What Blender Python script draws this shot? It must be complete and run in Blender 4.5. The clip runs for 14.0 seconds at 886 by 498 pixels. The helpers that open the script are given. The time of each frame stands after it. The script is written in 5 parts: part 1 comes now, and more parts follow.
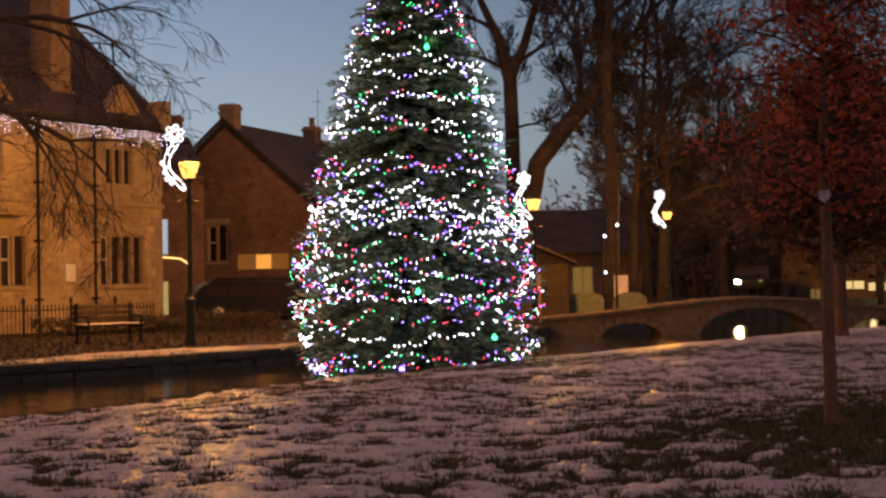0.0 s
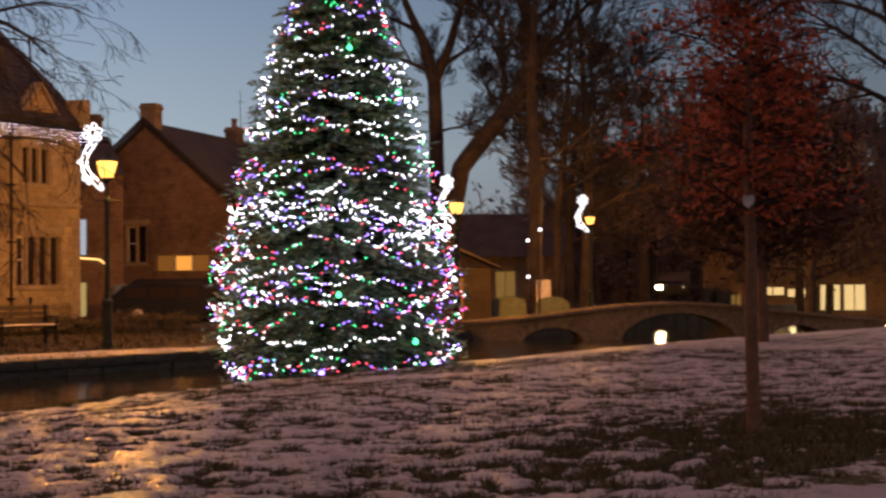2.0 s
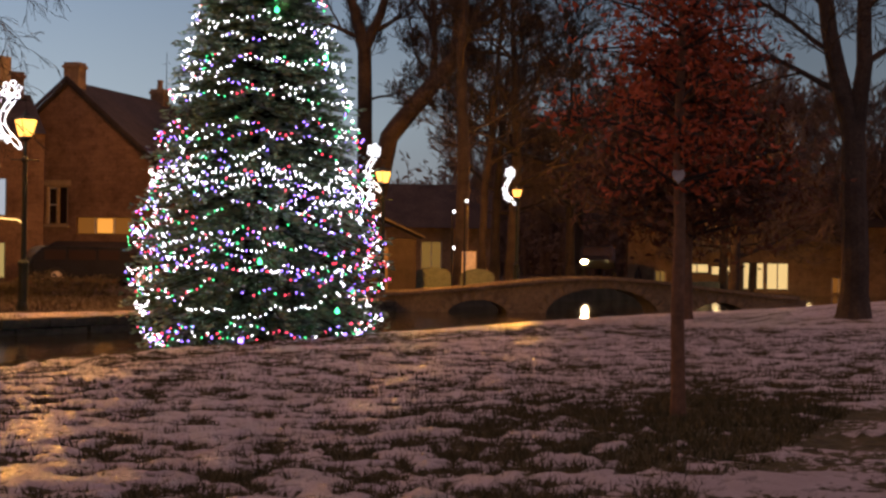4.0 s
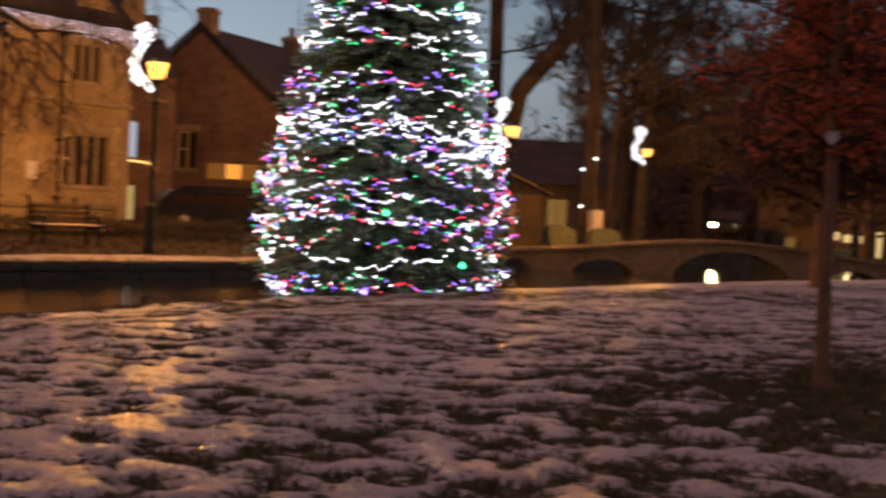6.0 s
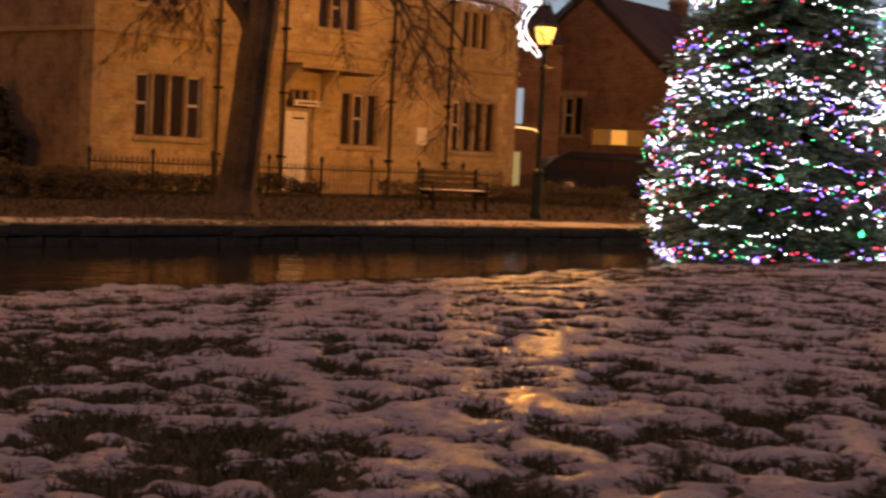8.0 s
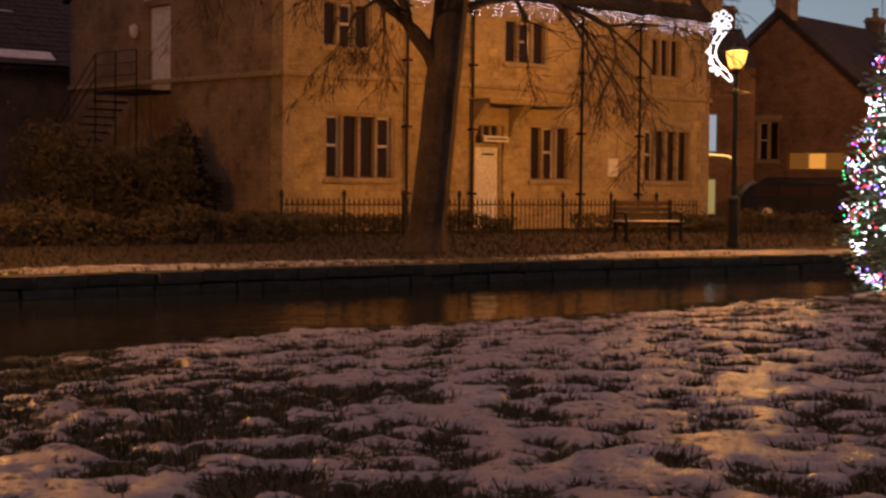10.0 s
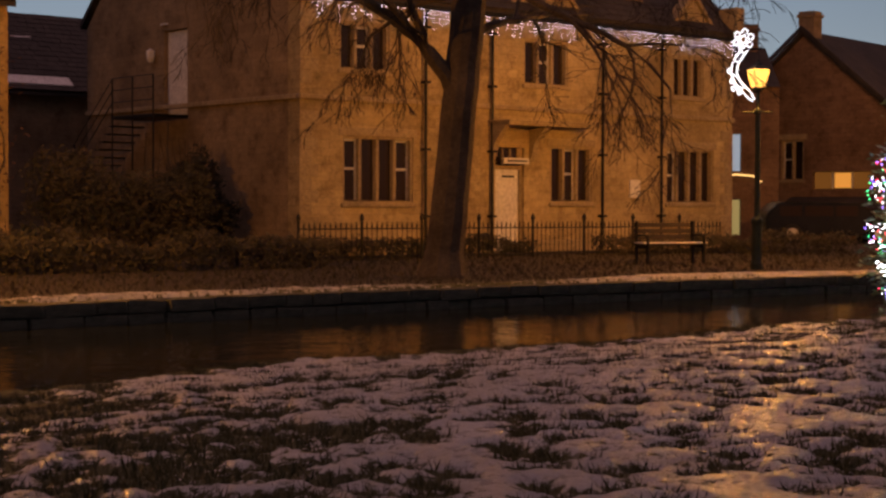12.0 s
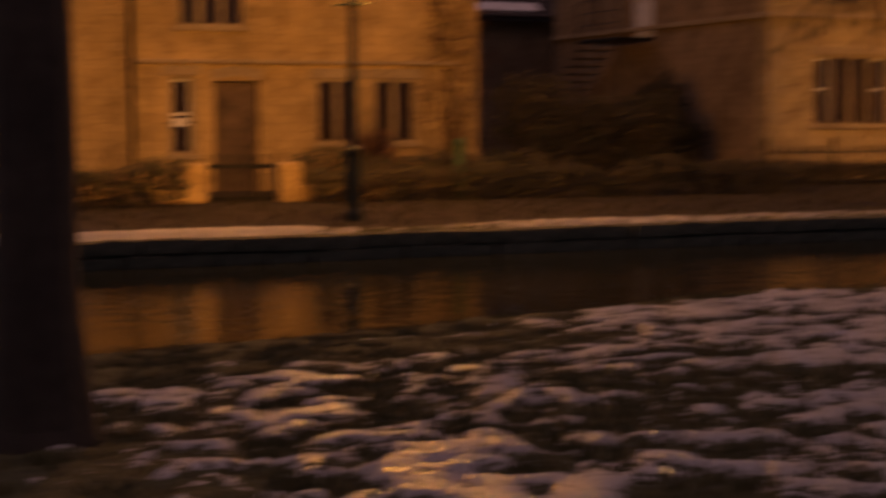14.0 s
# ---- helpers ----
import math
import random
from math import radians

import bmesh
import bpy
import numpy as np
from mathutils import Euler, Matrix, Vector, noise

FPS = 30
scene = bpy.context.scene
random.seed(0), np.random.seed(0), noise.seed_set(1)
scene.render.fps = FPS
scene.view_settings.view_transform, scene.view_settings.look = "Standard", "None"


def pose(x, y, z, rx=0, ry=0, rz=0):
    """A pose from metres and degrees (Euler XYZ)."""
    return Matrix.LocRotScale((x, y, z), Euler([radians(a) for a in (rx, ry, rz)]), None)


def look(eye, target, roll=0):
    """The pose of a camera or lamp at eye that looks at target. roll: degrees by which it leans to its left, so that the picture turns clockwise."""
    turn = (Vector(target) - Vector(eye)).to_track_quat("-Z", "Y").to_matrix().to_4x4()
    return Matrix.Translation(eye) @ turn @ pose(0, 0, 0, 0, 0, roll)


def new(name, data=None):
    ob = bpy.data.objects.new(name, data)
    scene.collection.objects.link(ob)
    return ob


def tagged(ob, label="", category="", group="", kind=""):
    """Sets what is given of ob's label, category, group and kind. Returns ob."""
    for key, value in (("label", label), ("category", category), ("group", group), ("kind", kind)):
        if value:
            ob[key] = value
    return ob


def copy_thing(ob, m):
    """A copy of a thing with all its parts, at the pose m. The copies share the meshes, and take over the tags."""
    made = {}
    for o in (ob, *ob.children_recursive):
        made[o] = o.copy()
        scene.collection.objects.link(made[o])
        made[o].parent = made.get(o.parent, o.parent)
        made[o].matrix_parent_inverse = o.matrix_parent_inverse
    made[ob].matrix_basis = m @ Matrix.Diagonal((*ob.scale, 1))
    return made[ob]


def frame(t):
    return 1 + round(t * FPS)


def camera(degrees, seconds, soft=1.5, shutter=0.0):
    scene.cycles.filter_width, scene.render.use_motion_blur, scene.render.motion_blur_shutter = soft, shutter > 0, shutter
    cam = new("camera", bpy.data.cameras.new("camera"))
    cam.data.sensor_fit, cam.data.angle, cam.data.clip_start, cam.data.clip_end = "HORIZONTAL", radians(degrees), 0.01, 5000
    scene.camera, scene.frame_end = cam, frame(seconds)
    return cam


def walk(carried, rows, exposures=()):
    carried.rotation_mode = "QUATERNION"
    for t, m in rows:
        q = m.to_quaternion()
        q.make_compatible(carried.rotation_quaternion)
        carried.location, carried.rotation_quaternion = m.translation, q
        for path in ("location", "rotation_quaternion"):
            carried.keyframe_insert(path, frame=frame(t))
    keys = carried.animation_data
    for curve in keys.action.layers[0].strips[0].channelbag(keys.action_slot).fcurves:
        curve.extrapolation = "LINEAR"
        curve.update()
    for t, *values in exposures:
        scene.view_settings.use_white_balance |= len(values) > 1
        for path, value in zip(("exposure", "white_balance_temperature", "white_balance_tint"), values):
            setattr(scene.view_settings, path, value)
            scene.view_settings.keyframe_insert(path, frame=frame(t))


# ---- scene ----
cam = camera(30.5, 14.0, soft=2.55, shutter=0.75)
# seconds, eye, heading from +x, pitch, roll
ROWS = [
    (0.0, -1.241, -0.735, 1.486, 29.318, 1.223, -0.940),
    (0.5, -1.184, -0.708, 1.475, 29.350, 1.315, -0.978),
    (1.0, -1.140, -0.692, 1.477, 29.049, 1.365, -0.882),
    (1.5, -1.110, -0.683, 1.497, 28.170, 1.346, -0.651),
    (2.0, -0.982, -0.635, 1.487, 26.623, 1.311, -0.511),
    (2.5, -0.897, -0.614, 1.485, 25.457, 1.175, -0.280),
    (3.0, -0.818, -0.583, 1.499, 24.623, 0.896, 0.112),
    (5.5, -0.282, -0.327, 1.482, 24.886, -1.197, 2.534),
    (6.0, -0.198, -0.245, 1.486, 28.349, -1.441, 2.921),
    (6.5, -0.071, -0.144, 1.476, 31.456, -1.772, 3.180),
    (7.0, 0.032, -0.030, 1.465, 35.095, -2.460, 3.269),
    (7.5, 0.150, 0.096, 1.463, 38.630, -3.032, 3.164),
    (8.0, 0.257, 0.185, 1.451, 41.706, -3.278, 2.832),
    (8.5, 0.345, 0.283, 1.446, 43.352, -3.260, 2.504),
    (9.0, 0.392, 0.322, 1.448, 45.561, -3.159, 1.860),
    (11.5, 1.000, 0.658, 1.438, 49.902, -1.427, 0.004),
    (12.0, 1.036, 0.676, 1.470, 49.604, -1.501, 0.174),
    (12.5, 1.124, 0.813, 1.449, 49.159, -1.454, 0.273),
    (13.0, 1.176, 0.911, 1.444, 51.444, -1.827, 0.299),
    (13.5, 1.244, 1.042, 1.433, 57.012, -2.659, 0.434),
    (14.0, 1.247, 1.046, 1.493, 65.884, -4.200, -0.348),
]


def aim(x, y, z, heading, pitch, roll):
    h, p = radians(heading), radians(pitch)
    way = Vector((math.cos(h) * math.cos(p), math.sin(h) * math.cos(p), math.sin(p)))
    return look(Vector((x, y, z)), Vector((x, y, z)) + 10 * way, roll)


walk(cam, [(r[0], aim(*r[1:])) for r in ROWS], [(0.0, 0.52), (3.0, 0.55), (6.5, 0.55), (9.0, 0.26), (11.5, 0.12), (14.0, 0.0)])

# ---- dusk sky and street light ----
world = bpy.data.worlds.new("dusk")
scene.world = world
world.use_nodes = True
wn = world.node_tree
# clear dusk sky: pale band low down, deep blue above it, mauve overhead
co = wn.nodes.new("ShaderNodeTexCoord")
sep = wn.nodes.new("ShaderNodeSeparateXYZ")
band = wn.nodes.new("ShaderNodeValToRGB")
wn.links.new(co.outputs["Generated"], sep.inputs[0])
wn.links.new(sep.outputs[2], band.inputs[0])
SKY = [(0.0, (0.22, 0.21, 0.21)), (0.08, (0.26, 0.31, 0.355)), (0.2, (0.135, 0.195, 0.295)), (0.38, (0.09, 0.09, 0.12)), (0.62, (0.31, 0.165, 0.175)), (1.0, (0.34, 0.172, 0.175))]
while len(band.color_ramp.elements) < len(SKY):
    band.color_ramp.elements.new(0.5)
for e, (p, c) in zip(band.color_ramp.elements, SKY):
    e.position, e.color = p, (*c, 1)
# the afterglow lies to the north-east; the low sky dims away from it
side = wn.nodes.new("ShaderNodeVectorMath")
side.operation = "DOT_PRODUCT"
side.inputs[1].default_value = (math.cos(radians(55)), math.sin(radians(55)), 0)
wn.links.new(co.outputs["Generated"], side.inputs[0])
dim = wn.nodes.new("ShaderNodeMapRange")
for k, v in zip(range(1, 5), (0.79, 0.96, 0.43, 1.06)):
    dim.inputs[k].default_value = v
wn.links.new(side.outputs["Value"], dim.inputs[0])
high = wn.nodes.new("ShaderNodeMapRange")
for k, v in zip(range(1, 5), (0.25, 0.5, 0.0, 1.0)):
    high.inputs[k].default_value = v
wn.links.new(sep.outputs[2], high.inputs[0])
level = wn.nodes.new("ShaderNodeMix")
level.inputs[3].default_value = 1.0
wn.links.new(high.outputs[0], level.inputs[0])
wn.links.new(dim.outputs[0], level.inputs[2])
wn.links.new(band.outputs[0], wn.nodes["Background"].inputs[0])
wn.links.new(level.outputs[0], wn.nodes["Background"].inputs[1])
LAMP_POWER = 1850
SODIUM = (1.0, 0.36, 0.045)


# ---- materials ----
def tree_of(name):
    m = bpy.data.materials.new(name)
    m.use_nodes = True
    return m, m.node_tree, m.node_tree.nodes["Principled BSDF"]


def noisy(nt, scale, detail=6.0, rough=0.6):
    co = nt.nodes.new("ShaderNodeTexCoord")
    n = nt.nodes.new("ShaderNodeTexNoise")
    n.inputs["Scale"].default_value, n.inputs["Detail"].default_value, n.inputs["Roughness"].default_value = scale, detail, rough
    nt.links.new(co.outputs["Object"], n.inputs["Vector"])
    return n


def ramp(nt, src, stops):
    r = nt.nodes.new("ShaderNodeValToRGB")
    while len(r.color_ramp.elements) < len(stops):
        r.color_ramp.elements.new(0.5)
    for e, (p, c) in zip(r.color_ramp.elements, stops):
        e.position, e.color = p, (*c, 1)
    nt.links.new(src, r.inputs[0])
    return r


def mixed(nt, kind, a, b, fac=1.0):
    m = nt.nodes.new("ShaderNodeMix")
    m.data_type, m.blend_type = "RGBA", kind
    m.inputs[0].default_value = fac
    nt.links.new(a, m.inputs[6])
    nt.links.new(b, m.inputs[7])
    return m.outputs[2]


def surface(name, dark, light, rough=0.8, grain=9.0, blotch=0.7, bump=0.3, metal=0.0, spec=0.4, depth=0.02):
    """Two scales of variation between two colours, with fine relief."""
    m, nt, b = tree_of(name)
    big, fine = noisy(nt, blotch, 4), noisy(nt, grain, 8)
    mid = tuple((p + q) / 2 for p, q in zip(dark, light))
    c1 = ramp(nt, big.outputs[0], [(0.3, dark), (0.5, mid), (0.72, light)])
    c2 = ramp(nt, fine.outputs[0], [(0.25, (0.55, 0.55, 0.55)), (0.7, (1.1, 1.1, 1.1))])
    nt.links.new(mixed(nt, "MULTIPLY", c1.outputs[0], c2.outputs[0]), b.inputs["Base Color"])
    b.inputs["Roughness"].default_value, b.inputs["Metallic"].default_value = rough, metal
    b.inputs["Specular IOR Level"].default_value = spec
    bp = nt.nodes.new("ShaderNodeBump")
    bp.inputs["Strength"].default_value, bp.inputs["Distance"].default_value = bump, depth
    nt.links.new(fine.outputs[0], bp.inputs["Height"])
    nt.links.new(bp.outputs[0], b.inputs["Normal"])
    return m


def masonry(name, dark, light, w=0.42, h=0.19, seed=0.0):
    """Coursed rubble limestone: stones of slightly different tone, recessed joints, weather stains."""
    m, nt, b = tree_of(name)
    co = nt.nodes.new("ShaderNodeTexCoord")
    sep, com = nt.nodes.new("ShaderNodeSeparateXYZ"), nt.nodes.new("ShaderNodeCombineXYZ")
    add = nt.nodes.new("ShaderNodeMath")
    nt.links.new(co.outputs["Object"], sep.inputs[0])
    nt.links.new(sep.outputs[0], add.inputs[0])
    nt.links.new(sep.outputs[1], add.inputs[1])
    nt.links.new(add.outputs[0], com.inputs[0])
    nt.links.new(sep.outputs[2], com.inputs[1])
    wob = noisy(nt, 1.7, 3)
    br = nt.nodes.new("ShaderNodeTexBrick")
    br.inputs["Scale"].default_value = 1.0
    br.inputs["Brick Width"].default_value, br.inputs["Row Height"].default_value = w, h
    br.inputs["Mortar Size"].default_value, br.inputs["Mortar Smooth"].default_value = 0.012, 0.5
    br.inputs["Color1"].default_value, br.inputs["Color2"].default_value = (*dark, 1), (*light, 1)
    br.inputs["Mortar"].default_value = (*[0.93 * c for c in dark], 1)
    vadd = nt.nodes.new("ShaderNodeVectorMath")
    vscale = nt.nodes.new("ShaderNodeVectorMath")
    vscale.operation = "SCALE"
    vscale.inputs["Scale"].default_value = 0.11
    nt.links.new(wob.outputs[1], vscale.inputs[0])
    nt.links.new(com.outputs[0], vadd.inputs[0])
    nt.links.new(vscale.outputs[0], vadd.inputs[1])
    nt.links.new(vadd.outputs[0], br.inputs["Vector"])
    big, fine = noisy(nt, 0.45, 5), noisy(nt, 14, 8)
    stain = ramp(nt, big.outputs[0], [(0.3, (0.55, 0.53, 0.5)), (0.62, (1.1, 1.08, 1.02))])
    grit = ramp(nt, fine.outputs[0], [(0.25, (0.7, 0.7, 0.7)), (0.7, (1.1, 1.1, 1.1))])
    mid = noisy(nt, 2.3, 6, 0.7)
    blot = ramp(nt, mid.outputs[0], [(0.32, (0.6, 0.57, 0.52)), (0.48, (1.0, 1.0, 1.0)), (0.7, (1.18, 1.16, 1.08))])
    c = mixed(nt, "MULTIPLY", br.outputs[0], stain.outputs[0])
    c = mixed(nt, "MULTIPLY", c, blot.outputs[0])
    nt.links.new(mixed(nt, "MULTIPLY", c, grit.outputs[0]), b.inputs["Base Color"])
    b.inputs["Roughness"].default_value = 0.92
    b.inputs["Specular IOR Level"].default_value = 0.25
    bp = nt.nodes.new("ShaderNodeBump")
    bp.inputs["Strength"].default_value, bp.inputs["Distance"].default_value = 0.22, 0.01
    bp.invert = True
    nt.links.new(br.outputs["Fac"], bp.inputs["Height"])
    b2 = nt.nodes.new("ShaderNodeBump")
    b2.inputs["Strength"].default_value, b2.inputs["Distance"].default_value = 0.4, 0.02
    nt.links.new(fine.outputs[0], b2.inputs["Height"])
    nt.links.new(bp.outputs[0], b2.inputs["Normal"])
    nt.links.new(b2.outputs[0], b.inputs["Normal"])
    return m


def glowing(name, colour, strength):
    m, nt, b = tree_of(name)
    b.inputs["Base Color"].default_value = (*[0.05 * c for c in colour], 1)
    b.inputs["Emission Color"].default_value = (*colour, 1)
    b.inputs["Emission Strength"].default_value = strength
    return m


def ground_material():
    """Thawing snow over winter grass; the snow attribute is its thickness."""
    m, nt, b = tree_of("snowy_grass")
    at = nt.nodes.new("ShaderNodeAttribute")
    at.attribute_name = "snow"
    fine, mid, big = noisy(nt, 17, 9, 0.7), noisy(nt, 9, 6), noisy(nt, 0.8, 4)
    add = nt.nodes.new("ShaderNodeMath")
    add.operation = "MULTIPLY_ADD"
    add.inputs[1].default_value = 1.5
    nt.links.new(fine.outputs[0], add.inputs[0])
    nt.links.new(at.outputs["Fac"], add.inputs[2])
    add2 = nt.nodes.new("ShaderNodeMath")
    add2.operation = "MULTIPLY_ADD"
    add2.inputs[1].default_value = 0.7
    nt.links.new(mid.outputs[0], add2.inputs[0])
    nt.links.new(add.outputs[0], add2.inputs[2])
    half = nt.nodes.new("ShaderNodeMath")
    half.operation = "MULTIPLY"
    half.inputs[1].default_value = 0.5
    nt.links.new(add2.outputs[0], half.inputs[0])
    cover = ramp(nt, half.outputs[0], [(0.745, (0, 0, 0)), (0.815, (1, 1, 1))])
    turf = ramp(nt, mid.outputs[0], [(0.3, (0.045, 0.05, 0.018)), (0.55, (0.105, 0.105, 0.036)), (0.75, (0.14, 0.1, 0.05))])
    white = ramp(nt, big.outputs[0], [(0.3, (0.47, 0.455, 0.45)), (0.7, (0.68, 0.67, 0.68))])
    mx = nt.nodes.new("ShaderNodeMix")
    mx.data_type = "RGBA"
    nt.links.new(cover.outputs[0], mx.inputs[0])
    # leaf-brown tone darkens the whole far bank in place of dimmer light
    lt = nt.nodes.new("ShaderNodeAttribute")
    lt.attribute_name = "bank_dim"
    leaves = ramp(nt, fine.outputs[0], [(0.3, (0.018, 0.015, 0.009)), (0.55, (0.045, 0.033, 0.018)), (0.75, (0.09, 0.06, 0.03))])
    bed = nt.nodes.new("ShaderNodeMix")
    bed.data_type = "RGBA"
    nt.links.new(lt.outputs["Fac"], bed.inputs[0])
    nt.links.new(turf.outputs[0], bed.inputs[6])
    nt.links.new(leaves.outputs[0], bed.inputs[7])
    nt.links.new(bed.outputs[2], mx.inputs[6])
    nt.links.new(white.outputs[0], mx.inputs[7])
    nt.links.new(mx.outputs[2], b.inputs["Base Color"])
    ro = ramp(nt, mid.outputs[0], [(0.4, (0.24, 0.24, 0.24)), (0.52, (0.38, 0.38, 0.38)), (0.66, (0.66, 0.66, 0.66))])
    rm = nt.nodes.new("ShaderNodeMix")
    rm.data_type = "RGBA"
    rm.inputs[6].default_value = (0.9, 0.9, 0.9, 1)
    nt.links.new(cover.outputs[0], rm.inputs[0])
    nt.links.new(ro.outputs[0], rm.inputs[7])
    nt.links.new(rm.outputs[2], b.inputs["Roughness"])
    b.inputs["Specular IOR Level"].default_value = 0.48
    bp = nt.nodes.new("ShaderNodeBump")
    bp.inputs["Strength"].default_value, bp.inputs["Distance"].default_value = 1.0, 0.07
    nt.links.new(fine.outputs[0], bp.inputs["Height"])
    b3 = nt.nodes.new("ShaderNodeBump")
    b3.inputs["Strength"].default_value, b3.inputs["Distance"].default_value = 0.8, 0.08
    nt.links.new(mid.outputs[0], b3.inputs["Height"])
    nt.links.new(bp.outputs[0], b3.inputs["Normal"])
    nt.links.new(b3.outputs[0], b.inputs["Normal"])
    return m


def water_material():
    m, nt, b = tree_of("river_water")
    b.inputs["Base Color"].default_value = (0.012, 0.014, 0.01, 1)
    b.inputs["Roughness"].default_value = 0.06
    b.inputs["IOR"].default_value = 1.33
    b.inputs["Specular IOR Level"].default_value = 0.34
    n1, n2 = noisy(nt, 3.0, 3), noisy(nt, 0.7, 2)
    bp = nt.nodes.new("ShaderNodeBump")
    bp.inputs["Strength"].default_value, bp.inputs["Distance"].default_value = 0.5, 0.03
    nt.links.new(n1.outputs[0], bp.inputs["Height"])
    b2 = nt.nodes.new("ShaderNodeBump")
    b2.inputs["Strength"].default_value, b2.inputs["Distance"].default_value = 0.2, 0.05
    nt.links.new(n2.outputs[0], b2.inputs["Height"])
    nt.links.new(bp.outputs[0], b2.inputs["Normal"])
    nt.links.new(b2.outputs[0], b.inputs["Normal"])
    return m


def pane_material(name, tint):
    m, nt, b = tree_of(name)
    b.inputs["Base Color"].default_value = (*tint, 1)
    b.inputs["Roughness"].default_value = 0.08
    b.inputs["Specular IOR Level"].default_value = 0.28
    return m


M_GROUND, M_WATER = ground_material(), water_material()
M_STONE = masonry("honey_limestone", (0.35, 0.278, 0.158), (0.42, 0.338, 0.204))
# darker than the front stone; the end walls' shade goes into this colour
M_STONE_B = masonry("darker_limestone", (0.25, 0.19, 0.125), (0.285, 0.22, 0.15), 0.34, 0.16)
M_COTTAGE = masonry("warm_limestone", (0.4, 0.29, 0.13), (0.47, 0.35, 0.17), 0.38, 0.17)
M_DRESSED = surface("dressed_stone", (0.27, 0.21, 0.12), (0.4, 0.32, 0.2), 0.85, 12, 1.2, 0.15)
M_WALL = surface("mossy_stone", (0.03, 0.036, 0.026), (0.1, 0.1, 0.072), 0.9, 10, 1.5, 0.6)
M_BRIDGE = surface("bridge_stone", (0.12, 0.1, 0.07), (0.24, 0.2, 0.14), 0.9, 8, 0.8, 0.5)
M_SLATE = surface("stone_slate", (0.026, 0.022, 0.02), (0.065, 0.055, 0.047), 0.85, 7, 0.9, 0.4)
M_BARK = surface("bark", (0.032, 0.025, 0.019), (0.1, 0.078, 0.056), 0.9, 16, 1.6, 0.9, depth=0.04)
M_YOUNGBARK = surface("young_bark", (0.14, 0.08, 0.045), (0.26, 0.15, 0.085), 0.85, 18, 2.0, 0.5)
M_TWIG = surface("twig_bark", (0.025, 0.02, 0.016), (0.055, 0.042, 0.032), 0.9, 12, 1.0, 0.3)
# far twigs paler than near ones: distance haze put into the bark colour
M_HAZETWIG = surface("hazy_twig_bark", (0.1, 0.075, 0.058), (0.2, 0.15, 0.115), 0.9, 12, 1.0, 0.3)
M_EVERGREEN = surface("evergreen_leaves", (0.018, 0.02, 0.012), (0.05, 0.046, 0.024), 0.75, 10, 1.4, 0.1)
# needles paler than real fir: the bulbs' bloom is put into the colour
M_NEEDLE = surface("bloom_fir_needles", (0.16, 0.27, 0.17), (0.28, 0.42, 0.27), 0.6, 20, 1.5, 0.1)
M_RED = surface("russet_leaves", (0.24, 0.04, 0.014), (0.5, 0.11, 0.03), 0.7, 14, 2.0, 0.1)
M_DARKLEAF = surface("dull_leaves", (0.06, 0.026, 0.015), (0.13, 0.06, 0.03), 0.8, 10, 1.2, 0.1)
M_SHRUB = surface("shrub_leaves", (0.025, 0.03, 0.012), (0.09, 0.07, 0.03), 0.75, 10, 1.4, 0.1)
# far-bank blades darker than winter_grass, standing in for weaker lamp light
M_BANKGRASS = surface("bank_grass", (0.02, 0.022, 0.009), (0.06, 0.048, 0.022), 0.85, 10, 2.5, 0.1)
M_GRASS = surface("winter_grass", (0.04, 0.046, 0.015), (0.125, 0.108, 0.042), 0.85, 10, 2.5, 0.1)
M_IRON = surface("black_iron", (0.012, 0.012, 0.012), (0.03, 0.028, 0.026), 0.5, 20, 3, 0.2, 0.6)
M_GREENIRON = surface("green_iron", (0.012, 0.02, 0.014), (0.03, 0.045, 0.032), 0.5, 20, 3, 0.2, 0.3)
M_WHITE = surface("white_paint", (0.68, 0.66, 0.63), (0.82, 0.8, 0.77), 0.5, 15, 2, 0.1)
M_SASH = surface("sash_paint", (0.5, 0.48, 0.44), (0.7, 0.68, 0.63), 0.5, 15, 2, 0.1)
M_PANE = pane_material("dark_pane", (0.03, 0.02, 0.014))
M_VAN = surface("van_paint", (0.01, 0.01, 0.012), (0.02, 0.02, 0.022), 0.25, 20, 1, 0.02)
M_RUBBER = surface("rubber", (0.012, 0.012, 0.012), (0.03, 0.03, 0.03), 0.9)
M_WOOD = surface("old_wood", (0.06, 0.04, 0.025), (0.16, 0.11, 0.07), 0.8, 14, 2, 0.3)
M_GLOW = glowing("sodium_glass", (1.0, 0.42, 0.075), 2.4)
M_MOTIF = glowing("white_rope_light", (0.93, 0.92, 1.0), 2.6)
M_DARKWOOD = surface("dark_wood", (0.02, 0.015, 0.011), (0.055, 0.04, 0.03), 0.8, 14, 2, 0.3)
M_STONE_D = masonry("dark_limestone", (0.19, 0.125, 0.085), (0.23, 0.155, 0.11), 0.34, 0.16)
M_WARM = glowing("lit_room", (1.0, 0.55, 0.17), 1.6)
M_PALE = glowing("lit_shop", (1.0, 0.68, 0.28), 0.6)
M_COOL = glowing("cool_sign", (0.75, 0.85, 1.0), 0.35)
M_BULB = {
    "white": glowing("white_bulb", (0.92, 0.93, 1.0), 8),
    "blue": glowing("blue_bulb", (0.26, 0.14, 1.0), 8),
    "red": glowing("red_bulb", (1.0, 0.04, 0.09), 6),
    "green": glowing("green_bulb", (0.05, 0.85, 0.25), 5),
}


